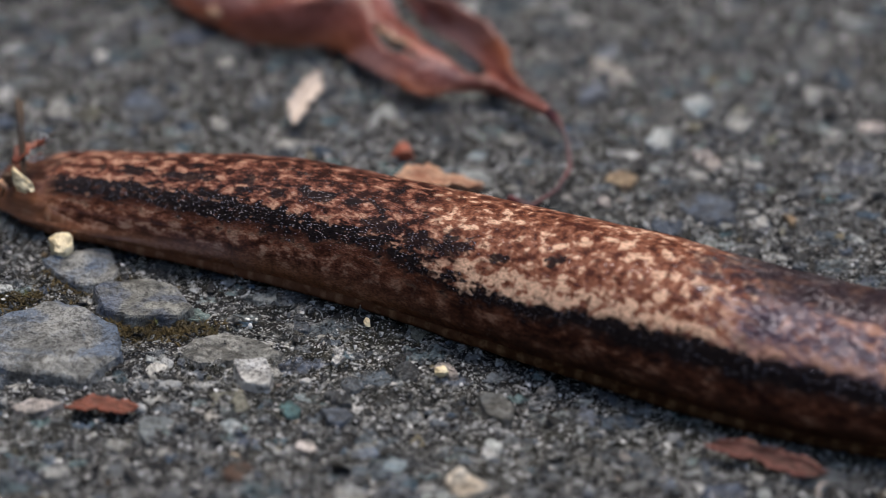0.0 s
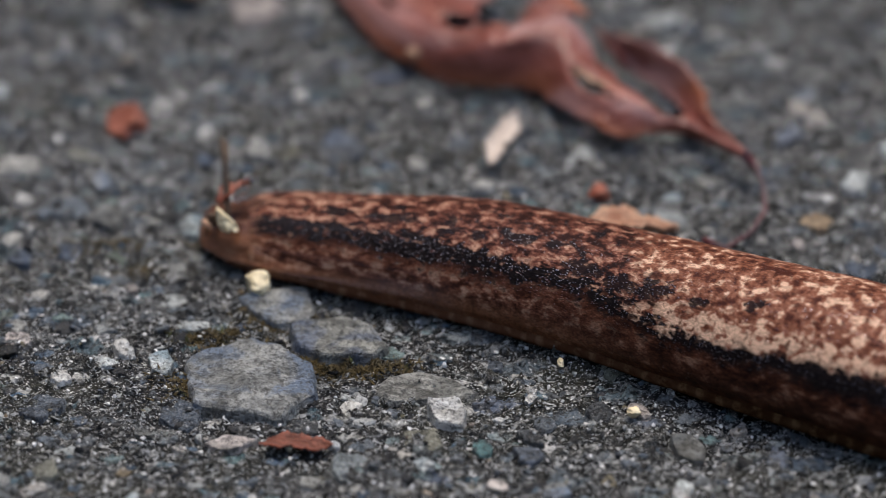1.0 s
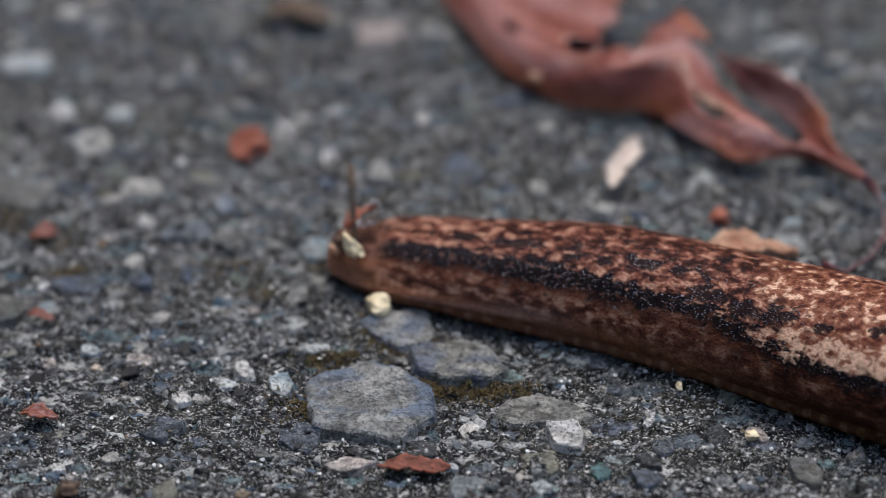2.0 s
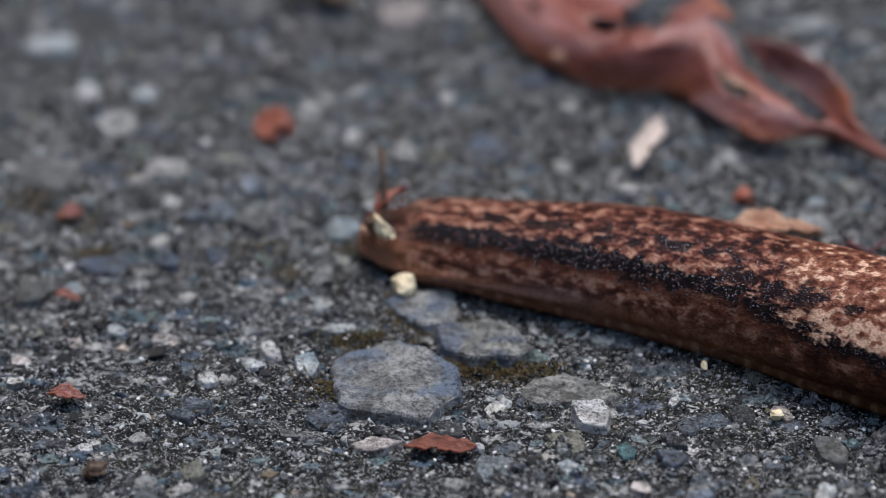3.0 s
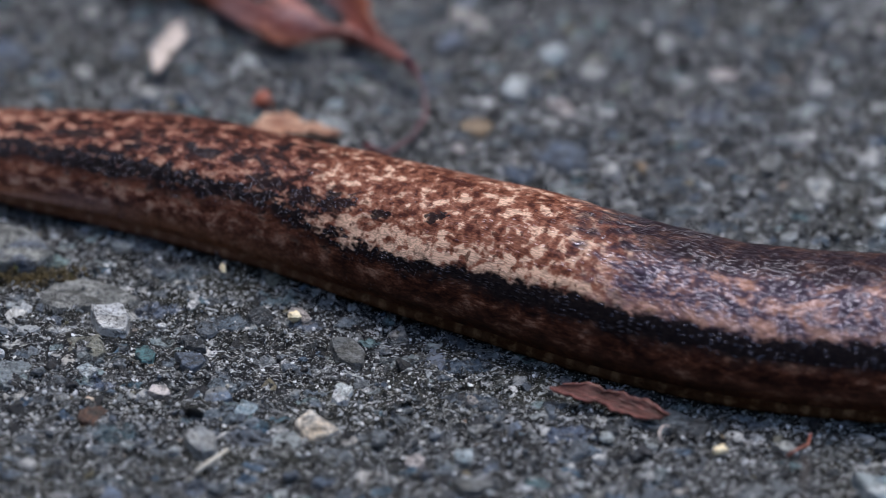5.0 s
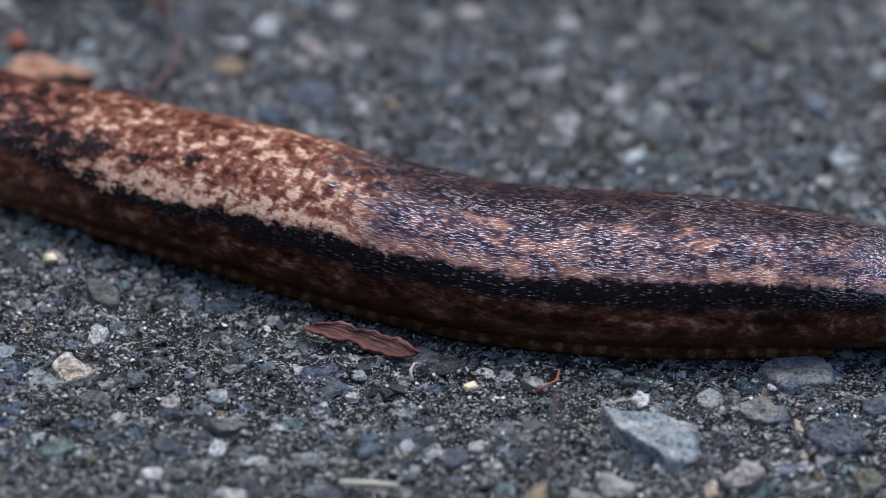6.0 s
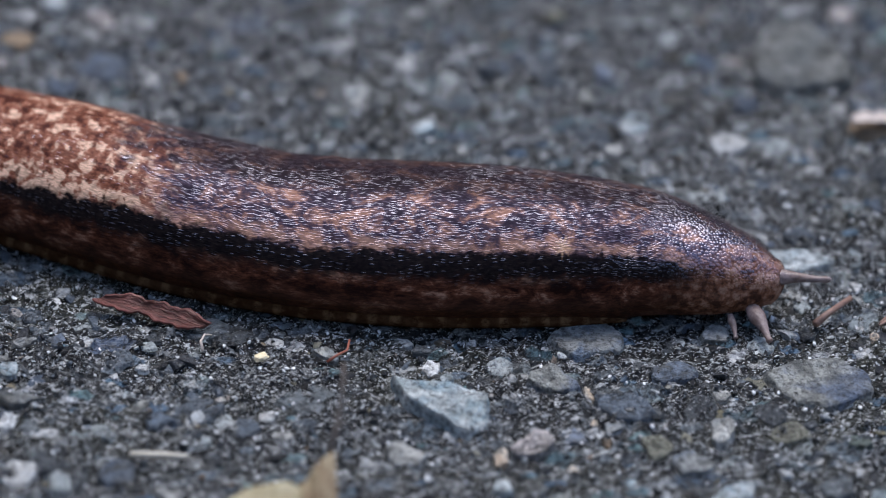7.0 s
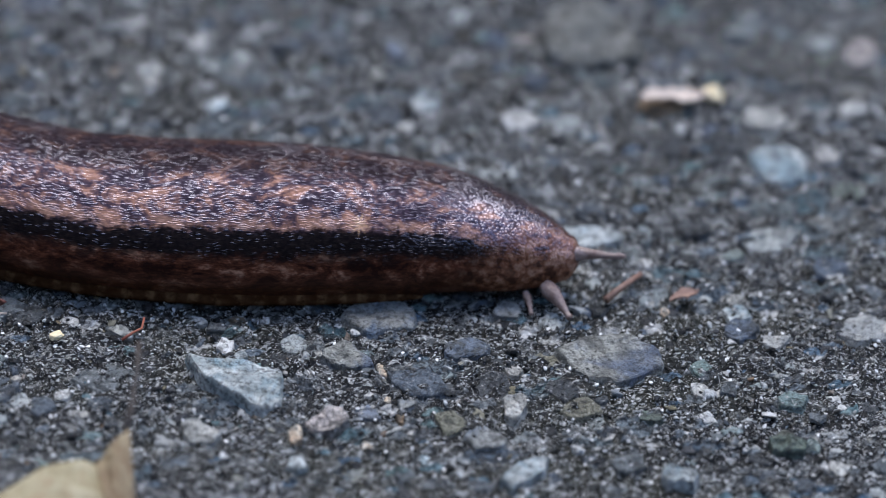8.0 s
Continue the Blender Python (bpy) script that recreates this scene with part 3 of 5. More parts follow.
def axis(a, b, step, far=400.0):
    fine = list(np.arange(a, b + step / 2, step))
    out = []
    d = step
    x = 0.0
    while x < far:
        d *= 1.5
        x += d
        out.append(x)
    return [a - q for q in reversed(out)] + fine + [b + q for q in out]


def make_ground():
    xs, ys = axis(-0.066, 0.142, 0.00036), axis(-0.086, 0.066, 0.00038)
    verts = []
    for y in ys:
        for x in xs:
            near = -0.07 < x < 0.146 and -0.09 < y < 0.07
            verts.append((x, y, relief(x, y) if near else -0.0003))
    nx = len(xs)
    faces = [(j * nx + i, j * nx + i + 1, (j + 1) * nx + i + 1, (j + 1) * nx + i) for j in range(len(ys) - 1) for i in range(nx - 1)]
    ob = mesh_object("road", verts, faces, ASPHALT)
    return tagged(ob, label="rough dark grey asphalt with worn stone chips", category="road", kind="structure")


ROAD = make_ground()


def make_sky_blocker(name, x, y, wide, tall, turn):
    """A plain dark wall out of view, added to block low sky light."""
    bm = bmesh.new()
    bmesh.ops.create_cube(bm, size=1.0)
    bmesh.ops.scale(bm, vec=(wide, 0.4, tall), verts=bm.verts)
    bmesh.ops.translate(bm, vec=(0, 0, tall / 2 - 0.01), verts=bm.verts)
    ob = part(name, bm, BLOCKER, None, smooth=False)
    ob.matrix_basis = pose(x, y, 0, 0, 0, turn)
    return tagged(ob, label="added unseen dark wall that blocks low sky light", category="wall", kind="structure")


# unseen walls on four sides, their heights set to shape light and reflections
BLOCKER = plain_material("dark_blocker", (0.03, 0.035, 0.025), (0.06, 0.065, 0.05), 3, 0.9, 0.004)
make_sky_blocker("wall_north", 0, 5.2, 10.8, 5.0, 0)
make_sky_blocker("wall_south", 0, -5.2, 10.8, 3.6, 0)
make_sky_blocker("wall_east", 5.2, 0, 9.99, 1.2, 90)
make_sky_blocker("wall_west", -5.2, 0, 9.99, 5.8, 90)


# ---- slug ----
class Curve:
    """A smooth curve through rows of numbers, at even steps of length of its first two columns."""

    def __init__(self, rows):
        r = np.array(rows, float)
        t = np.arange(len(r))
        tt = np.linspace(0, len(r) - 1, 40 * (len(r) - 1) + 1)
        tan = np.gradient(r, axis=0)
        i = np.minimum(tt.astype(int), len(r) - 2)
        s = (tt - i)[:, None]
        h = (2 * s**3 - 3 * s**2 + 1) * r[i] + (s**3 - 2 * s**2 + s) * tan[i] + (3 * s**2 - 2 * s**3) * r[i + 1] + (s**3 - s**2) * tan[i + 1]
        self.dense = h
        self.u = np.r_[0, np.cumsum(np.hypot(*np.diff(h[:, :2], axis=0).T))]

    def at(self, u):
        return np.array([np.interp(u, self.u, c) for c in self.dense.T]).T


# x, y, half width, height, lift, in millimetres, from tail to snout
BODY = Curve([
    (-20.5, 2.8, 3.1, 3.2, 0.1), (-18.5, 2.3, 4.0, 3.9, 0.0), (-14.5, 1.2, 4.7, 5.0, 0.0), (-6.8, -1.6, 5.3, 6.35, 0.0), (3.9, -5.4, 6.1, 7.85, 0.0),
    (14.9, -10.6, 6.5, 8.3, 0.0), (25.3, -16.5, 7.05, 9.1, 0.0), (35.1, -21.9, 7.45, 9.7, 0.0), (44.8, -27.3, 7.7, 9.6, 0.0), (54.2, -30.8, 8.0, 9.2, 0.0),
    (63.0, -32.8, 8.05, 9.6, 0.0), (72.0, -34.2, 7.6, 9.7, 0.05), (81.7, -35.8, 6.6, 8.7, 0.35), (86.4, -37.3, 5.5, 7.7, 0.7), (91.3, -39.6, 3.95, 6.0, 1.15), (93.7, -40.8, 2.8, 4.55, 1.55), (94.9, -41.3, 1.95, 3.4, 1.9)])
BODY_LENGTH = BODY.u[-1]


TUCK = -0.32


def body_point(u, a):
    """A point of the skin at u mm from the tail and angle a round it, in metres. The flanks bulge over the narrower foot."""
    x, y, w, h, z = BODY.at(u)
    x1, y1 = BODY.at(min(u + 0.5, BODY_LENGTH))[:2]
    x0, y0 = BODY.at(max(u - 0.5, 0))[:2]
    d = math.hypot(x1 - x0, y1 - y0)
    nx, ny = -(y1 - y0) / d, (x1 - x0) / d
    c, s = math.cos(a), math.sin(a)
    side = -1.12 * w * math.copysign(abs(c) ** 0.92, c)
    if s < 0:
        side *= 1 - 0.2 * (a if a < 0 else math.pi - a) / TUCK
    side -= 0.16 * w
    up = 1.05 * h * (0.28 + 0.72 * s) if s > 0 else 1.05 * h * 0.28 * (1 + math.asin(s) / -TUCK)
    return Vector((x + nx * side, y + ny * side, z + up)) * MM


def skin_v(a):
    """Where a point at angle a lies across the skin pattern, from 0 at one foot edge to 1 at the other."""
    if a > math.pi / 2:
        return 1 - skin_v(math.pi - a)
    high = lambda b: -0.594 * math.cos(b) * (1 + 0.2 * min(0, b) / -TUCK) + (0.853 * math.sin(b) + 0.332 if b > 0 else 0.332 * (1 + b / -TUCK))
    f = (high(a) - high(TUCK)) / (1.371 - high(TUCK))
    old = math.degrees(math.asin(max(-1, min(1, (-0.53 + 1.776 * f) / 1.246)))) + 25.2
    top = math.degrees(math.asin(max(-1, min(1, (-0.53 + 1.776 * (high(math.pi / 2) - high(TUCK)) / (1.371 - high(TUCK))) / 1.246)))) + 25.2
    return 0.5 * old / top


def make_slug():
    slug = tagged(new("slug"), label="long brown slug with dark side band crawling on asphalt", category="slug")
    # body
    us = np.r_[0.0, np.linspace(0.4, BODY_LENGTH - 0.4, 300), BODY_LENGTH]
    na = 72
    verts, uvs, faces = [], [], []
    for u in us:
        for k in range(na + 1):
            a = TUCK + (math.pi - 2 * TUCK) * k / na
            p = body_point(u, a)
            bulge = 0.10 * noise.noise(Vector((u * 0.22, a * 2.2, 0))) + 0.05 * noise.noise(Vector((u * 0.8, a * 4, 5)))
            # swollen wet rim over the foot at the tail
            low = min(a, math.pi - a)
            bulge += 0.55 * math.exp(-(((low - 0.02) / 0.15) ** 2)) * math.exp(-(((u - 7) / 6) ** 2))
            x, y = BODY.at(u)[:2] * MM
            out = (p - Vector((x, y, p.z * 0.4))).normalized()
            verts.append(p + out * bulge * MM)
            uvs.append((u, skin_v(a)))
    m = na + 1
    for i in range(len(us) - 1):
        for k in range(na):
            q = i * m + k
            faces.append((q, q + m, q + m + 1, q + 1))
        faces.append((i * m, i * m + na, (i + 1) * m + na, (i + 1) * m))
    # rounded ends
    for i, du in ((0, -1.0), (len(us) - 1, 1.0)):
        x, y, w, h, z = BODY.at(us[i])
        x1, y1 = BODY.at(us[i] + 1)[:2]
        x0, y0 = BODY.at(us[i] - 1)[:2]
        d = Vector((x1 - x0, y1 - y0, 0)).normalized() * du
        ring = list(range(i * m, i * m + m))
        c = Vector((x, y, z + h * 0.42)) * MM
        for step in (0.35, 0.68, 0.9, 0.98):
            r = math.sqrt(1 - step**2)
            now = []
            for q in range(i * m, i * m + m):
                p = c + (verts[q] - c) * r + d * (0.62 * w * step * MM)
                p.z = max(p.z, z * MM)
                now.append(len(verts))
                verts.append(p)
                uvs.append((us[i] + du * step * 0.6 * w, uvs[q][1]))
            for k in range(na):
                q = (ring[k], now[k], now[k + 1], ring[k + 1])
                faces.append(q if du > 0 else q[::-1])
            q = (ring[0], ring[na], now[na], now[0])
            faces.append(q if du > 0 else q[::-1])
            ring = now
        faces.append(ring if du > 0 else ring[::-1])
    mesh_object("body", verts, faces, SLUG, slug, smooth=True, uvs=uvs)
    # foot fringe along both sides
    for side in (0, 1):
        verts, uvs, faces = [], [], []
        fu = np.linspace(1.2, BODY_LENGTH - 12.0, 260)
        ns = 8
        for u in fu:
            taper = min(1.0, (u - 0.6) / 3.5, (BODY_LENGTH - 11.0 - u) / 10.0)
            tall = 0.85 + 0.8 * math.exp(-(((u - 4) / 9) ** 2))
            wave = 0.12 * noise.noise(Vector((u * 0.25, side * 9, 2)))
            base = body_point(u, TUCK * 0.55 if side == 0 else math.pi - TUCK * 0.55)
            base.z = BODY.at(u)[4] * MM
            x, y = BODY.at(u)[:2] * MM
            out = Vector(body_point(u, 0.0 if side == 0 else math.pi) - body_point(u, math.pi if side == 0 else 0.0)).normalized()
            for k in range(ns + 1):
                b = math.pi * (k / ns) - math.pi / 2
                r = 0.95 + wave
                p = base + out * ((0.5 + wave + 0.75 * math.exp(-(((u - 6) / 4.5) ** 2))) * taper * math.cos(b) - 0.25 + 0.25 * max(0, math.sin(b)) * -1) * MM
                p.z = base.z + ((0.95 + 1.0 * r * math.sin(b)) * taper * tall) * MM
                p.z = max(p.z, base.z - 0.0001)
                verts.append(p)
                uvs.append((u, k / ns))
        m = ns + 1
        for i in range(len(fu) - 1):
            for k in range(ns):
                q = i * m + k
                faces.append((q, q + m, q + m + 1, q + 1) if side == 0 else (q, q + 1, q + m + 1, q + m))
        mesh_object("foot_fringe", verts, faces, FOOT, slug, smooth=True, uvs=uvs, label="pale-barred brown foot fringe")
    return slug


TENTACLE = plain_material("tentacle_skin", (0.24, 0.15, 0.12), (0.55, 0.44, 0.44), 1300, 0.12, 0.0002)
TENTACLE.node_tree.nodes["Principled BSDF"].inputs["Transmission Weight"].default_value = 0.3
EYE = plain_material("eye_spot", (0.01, 0.009, 0.009), (0.02, 0.018, 0.018), 800, 0.2, 0.00002)


def make_tentacle(slug, name, base, tip, r0, r1, eye, label):
    """A tapering tentacle with a swollen tip, built along its own axis and posed on the head."""
    b, t = Vector(base) * MM, Vector(tip) * MM
    n = (t - b).length
    bm = bmesh.new()
    prof = [(-0.4, 0.8), (-0.12, 1.0), (0.05, 1.0), (0.2, 0.88), (0.45, 0.7), (0.7, 0.58), (0.84, 0.56), (0.9, 0.72), (0.95, 0.76), (0.99, 0.6), (1.01, 0.25)]
    tube(bm, [(0.02 * n * math.sin(5 * s), 0, s * n) for s, _ in prof], [(r0 + (r1 - r0) * max(0, s)) * k * MM * 1.25 for s, k in prof], 14)
    ob = part(name, bm, TENTACLE, slug, label)
    ob.matrix_basis = Matrix.Translation(b) @ (t - b).to_track_quat("Z", "Y").to_matrix().to_4x4()
    if eye:
        bm = bmesh.new()
        bmesh.ops.create_uvsphere(bm, u_segments=12, v_segments=8, radius=0.13 * MM)
        bmesh.ops.translate(bm, vec=(0, 0, n * 0.97), verts=bm.verts)
        bmesh.ops.translate(bm, vec=(0.0, -0.14 * MM, 0.05 * MM), verts=bm.verts)
        part("eye", bm, EYE, ob, "tiny black eye spot")
    return ob


SLUG_THING = make_slug()
NEAR_STALK = make_tentacle(SLUG_THING, "eyestalk", (93.2, -44.7, 1.7), (93.9, -47.5, 1.0), 0.62, 0.32, True, "translucent pinkish brown eyestalk")
FAR_STALK = make_tentacle(SLUG_THING, "eyestalk", (93.8, -41.8, 4.0), (99.8, -43.0, 4.4), 0.9, 0.27, True, "translucent pinkish brown eyestalk")
make_tentacle(SLUG_THING, "feeler", (91.0, -44.5, 1.2), (91.2, -46.0, 0.45), 0.28, 0.25, False, "short pale lower tentacle")


# ---- leaves and litter ----
RED_LEAF = leaf_material("dead_red_leaf", (0.2, 0.05, 0.038), (0.46, 0.155, 0.125), (0.5, 0.22, 0.165), (0.1, 0.029, 0.022), 0.2, (0.4, 0.13, 0.06), (0.46, 0.26, 0.255))
DARK_LEAF = leaf_material("dark_red_leaf_scrap", (0.1, 0.03, 0.022), (0.3, 0.1, 0.082), (0.28, 0.11, 0.08), (0.03, 0.012, 0.01), 0.3)
TAN_LEAF = leaf_material("dry_tan_leaf", (0.28, 0.13, 0.08), (0.5, 0.3, 0.2), (0.5, 0.36, 0.24), (0.2, 0.09, 0.05), 0.5)
RUST_LEAF = leaf_material("rust_red_leaf_scrap", (0.16, 0.045, 0.027), (0.42, 0.125, 0.08), (0.4, 0.2, 0.14), (0.07, 0.02, 0.014), 0.35)
RUSSET_LEAF = leaf_material("dry_russet_leaf", (0.38, 0.14, 0.075), (0.82, 0.5, 0.33), (0.5, 0.29, 0.18), (0.11, 0.035, 0.02), 0.4)
YELLOW_LEAF = leaf_material("dry_yellow_leaf", (0.36, 0.3, 0.17), (0.52, 0.46, 0.3), (0.5, 0.4, 0.25), (0.3, 0.18, 0.09), 0.5)
BROWN_TIP = leaf_material("withered_brown_leaf", (0.3, 0.2, 0.11), (0.5, 0.4, 0.25), (0.5, 0.4, 0.24), (0.24, 0.14, 0.075), 0.5)
DARK_STEM = plain_material("dark_dry_stem", (0.03, 0.025, 0.025), (0.08, 0.06, 0.05), 500, 0.6, 0.0001)
STEM = plain_material("leaf_stem", (0.02, 0.016, 0.03), (0.2, 0.04, 0.04), 500, 0.45, 0.0001)
TWIG = plain_material("twig_bark", (0.035, 0.021, 0.014), (0.17, 0.105, 0.068), 900, 0.7, 0.0002, (1, 1, 0.3))
RED_WOOD = plain_material("reddish_dry_wood", (0.17, 0.085, 0.065), (0.38, 0.24, 0.185), 900, 0.6, 0.0002, (1, 1, 0.4))
STRAW = plain_material("pale_straw", (0.66, 0.58, 0.46), (0.88, 0.82, 0.7), 900, 0.55, 0.0001)
HUSK = plain_material("pale_husk", (0.9, 0.71, 0.42), (0.96, 0.86, 0.62), 800, 0.45, 0.0002, (1, 1, 1), (0.55, 0.36, 0.18))
PALE = plain_material("pale_flake", (0.5, 0.4, 0.34), (0.8, 0.7, 0.63), 500, 0.5, 0.0002)
RED_BIT = plain_material("red_petal", (0.2, 0.05, 0.03), (0.42, 0.13, 0.08), 700, 0.5, 0.0002, (1, 1, 1), (0.1, 0.03, 0.02))
WATER = plain_material("clear_water", (0.9, 0.92, 0.95), (1.0, 1.0, 1.0), 700, 0.1, 0.0)
WATER.node_tree.nodes["Principled BSDF"].inputs["Transmission Weight"].default_value = 1.0
WATER.node_tree.nodes["Principled BSDF"].inputs["IOR"].default_value = 1.33
WATER.node_tree.links.remove(WATER.node_tree.nodes["Principled BSDF"].inputs["Roughness"].links[0])
WATER.node_tree.nodes["Principled BSDF"].inputs["Roughness"].default_value = 0.02
MOSS = plain_material("dark_moss", (0.045, 0.034, 0.012), (0.13, 0.088, 0.03), 900, 0.9, 0.0004, (1, 1, 1), (0.06, 0.075, 0.02))


def sheet(name, shape, ns, nt, thick, material, parent=None, keep=None, label=""):
    """A leaf-like sheet with thickness. shape(s, t) gives a point in mm for s, t in 0..1."""
    verts, uvs, faces = [], [], []
    grid = [[Vector(shape(i / ns, j / nt)) * MM for j in range(nt + 1)] for i in range(ns + 1)]
    for lay in (0, 1):
        for i in range(ns + 1):
            for j in range(nt + 1):
                du = grid[min(i + 1, ns)][j] - grid[max(i - 1, 0)][j]
                dv = grid[i][min(j + 1, nt)] - grid[i][max(j - 1, 0)]
                n = du.cross(dv)
                n = n.normalized() if n.length > 1e-12 else Vector((0, 0, 1))
                verts.append(grid[i][j] + n * (thick * MM * (0.5 - lay)))
                uvs.append((i / ns, j / nt))
    m, half = nt + 1, (ns + 1) * (nt + 1)
    cells = {(i, j) for i in range(ns) for j in range(nt) if keep is None or keep((i + 0.5) / ns, (j + 0.5) / nt)}
    for i, j in cells:
        a, b, c, d = i * m + j, (i + 1) * m + j, (i + 1) * m + j + 1, i * m + j + 1
        faces.append((a, b, c, d))
        faces.append((half + d, half + c, half + b, half + a))
        for (p, q), nb in (((a, b), (i, j - 1)), ((b, c), (i + 1, j)), ((c, d), (i, j + 1)), ((d, a), (i - 1, j))):
            if nb not in cells:
                faces.append((q, p, half + p, half + q))
    return mesh_object(name, verts, faces, material, parent, smooth=True, uvs=uvs, label=label)


def make_red_leaf():
    leaf = tagged(new("dead_leaf"), label="curled dead red-brown leaf with holes lying on asphalt", category="leaf")
    # near edge, ridge, hollow and far edge from the stem end to the tip, in millimetres
    rails = np.array([
        (28.8, 11.1, 2.4, 28.7, 11.1, 3.0, 28.5, 11.9, 2.8, 28.2, 11.8, 3.2),
        (22.7, 18.1, 1.4, 23.1, 18.0, 2.6, 23.9, 20.7, 1.2, 25.1, 19.2, 2.8),
        (15.9, 18.3, 1.0, 18.8, 20.6, 3.2, 20.9, 26.2, 0.7, 24.4, 24.3, 3.4),
        (11.2, 22.8, 1.2, 13.8, 24.9, 4.2, 17.0, 30.6, 1.2, 20.2, 30.2, 4.4),
        (7.8, 27.2, 0.6, 10.2, 29.3, 5.4, 12.9, 33.2, 5.0, 15.9, 33.5, 3.6),
        (0.2, 29.1, 0.5, 3.9, 29.6, 4.6, 7.3, 35.1, 5.2, 10.3, 41.5, 5.0),
        (-6.3, 36.0, 0.5, -3.1, 35.2, 3.6, -0.9, 41.3, 3.6, 1.2, 51.3, 3.0),
        (-13.3, 52.6, 0.5, -11.7, 53.6, 2.5, -10.1, 57.6, 2.8, -8.5, 64.9, 2.0),
    ])
    n = len(rails) - 1
    tan = np.gradient(rails, axis=0)

    def shape(s, t):
        i = min(int(s * n), n - 1)
        q = s * n - i
        r = (2 * q**3 - 3 * q**2 + 1) * rails[i] + (q**3 - 2 * q**2 + q) * tan[i] + (3 * q**2 - 2 * q**3) * rails[i + 1] + (q**3 - q**2) * tan[i + 1]
        k = min(int(t * 3), 2)
        w = t * 3 - k
        pts = r.reshape(4, 3)
        slope = np.gradient(pts, axis=0)
        p = (2 * w**3 - 3 * w**2 + 1) * pts[k] + (w**3 - 2 * w**2 + w) * slope[k] + (3 * w**2 - 2 * w**3) * pts[k + 1] + (w**3 - w**2) * slope[k + 1]
        ruck = 0.45 * noise.noise(Vector((s * 16, t * 4, 3))) + 0.18 * noise.noise(Vector((s * 42, t * 9, 8)))
        return (p[0] + 0.3 * ruck, p[1], max(0.35, p[2] + ruck * min(1, 8 * s)))

    def keep(s, t):
        for cs, ct, rs, rt in ((0.41, 0.25, 0.06, 0.045), (0.795, 0.5, 0.03, 0.06), (0.9, 0.36, 0.012, 0.04)):
            if ((s - cs) / rs) ** 2 + ((t - ct) / rt) ** 2 < 1 + 0.7 * noise.noise(Vector((s * 60, t * 30, 0))):
                return False
        tear = 0.025 * noise.noise(Vector((s * 30, t * 12, 5)))
        if 0.695 + tear < s < 0.785 + tear and t > 0.5 + 2 * tear:
            return False
        if 0.18 < s < 0.56 and 0.34 + 0.8 * (s - 0.25) + tear < t < 0.7 + tear:
            return False
        if 0.53 + tear < s < 0.62 + tear and t > 0.6 + 2 * tear:
            return False
        ragged = 0.02 + 0.03 * noise.noise(Vector((s * 40, 1, 0)))
        return t > ragged and t < 1 - ragged

    sheet("blade", shape, 150, 44, 0.3, RED_LEAF, leaf, keep)
    bm = bmesh.new()
    pts = [(23.7, 0.5, 0.9), (25.7, -0.5, 0.6), (28.1, 1.8, 0.9), (29.5, 4.7, 1.4), (29.4, 7.8, 2.1), (29.0, 9.7, 2.6), (27.9, 12.0, 3.0)]
    tube(bm, [Vector(p) * MM for p in pts], [0.42 * MM, 0.26 * MM, 0.22 * MM, 0.23 * MM, 0.24 * MM, 0.3 * MM, 0.5 * MM], 8)
    part("stem", bm, STEM, leaf, "thin dark red leaf stem")
    rim = []
    for k in range(11):
        p = shape(0.355 + 0.011 * k, 0.335 - 0.008 * k + 0.02 * math.sin(2.3 * k))
        rim.append(Vector((p[0], p[1], p[2] + 0.1)) * MM)
    bm = bmesh.new()
    tube(bm, rim, [0.55 * MM * (0.35 + 0.65 * math.sin(1.7 * k) ** 2) * math.sin(0.3 + 0.25 * k) for k in range(11)], 7)
    part("torn_rim", bm, TAN_LEAF, leaf, "torn tan rim of a hole")
    spot = shape(0.81, 0.14)
    bm = bmesh.new()
    bmesh.ops.create_icosphere(bm, subdivisions=2, radius=0.95 * MM)
    for p in bm.verts:
        p.co *= 1 + 0.3 * noise.noise(p.co * 1500)
    bmesh.ops.scale(bm, vec=(1.0, 0.8, 0.5), verts=bm.verts)
    bmesh.ops.translate(bm, vec=Vector((spot[0], spot[1], spot[2] + 0.1)) * MM, verts=bm.verts)
    part("scab", bm, TAN_LEAF, leaf, "pale tan scab on the leaf")
    return leaf


make_red_leaf()


def scrap(name, material, x, y, z, long, wide, turn, curl, label, category, tilt=0.0, seed=0, thick=0.2, lean=0.0):
    """A torn, curled scrap of leaf or bark lying on the ground."""
    r = random.Random(seed)
    k = [r.uniform(-1, 1) for _ in range(6)]

    def shape(s, t):
        q = 2 * t - 1
        edge = (math.sin(math.pi * (0.06 + 0.88 * s)) ** 0.7) * (1 + 0.22 * math.sin(9 * s + 3 * k[0]) + 0.16 * math.sin(23 * s + k[1] + 2 * (q > 0)) + 0.1 * math.sin(57 * s + 9 * k[2] + 3 * (q > 0)))
        w = wide / 2 * edge
        return ((s - 0.5) * long + 0.08 * long * k[2] * q, q * w + 0.1 * wide * math.sin(4 * s + k[3]), curl * (q * q * 0.6 + 0.7 * k[4] * q * s + 0.35 * math.sin(5 * s + k[5])))

    ob = sheet(name, shape, 34, 10, thick, material, None, None)
    low = min(v.co.z for v in ob.data.vertices)
    ob.matrix_basis = pose(x * MM, y * MM, z * MM - low + 0.4 * wide * MM * math.sin(radians(abs(lean))), lean, tilt, turn)
    return tagged(ob, label=label, category=category, group="leaf scraps on the road" if name == "leaf_scrap" else "")


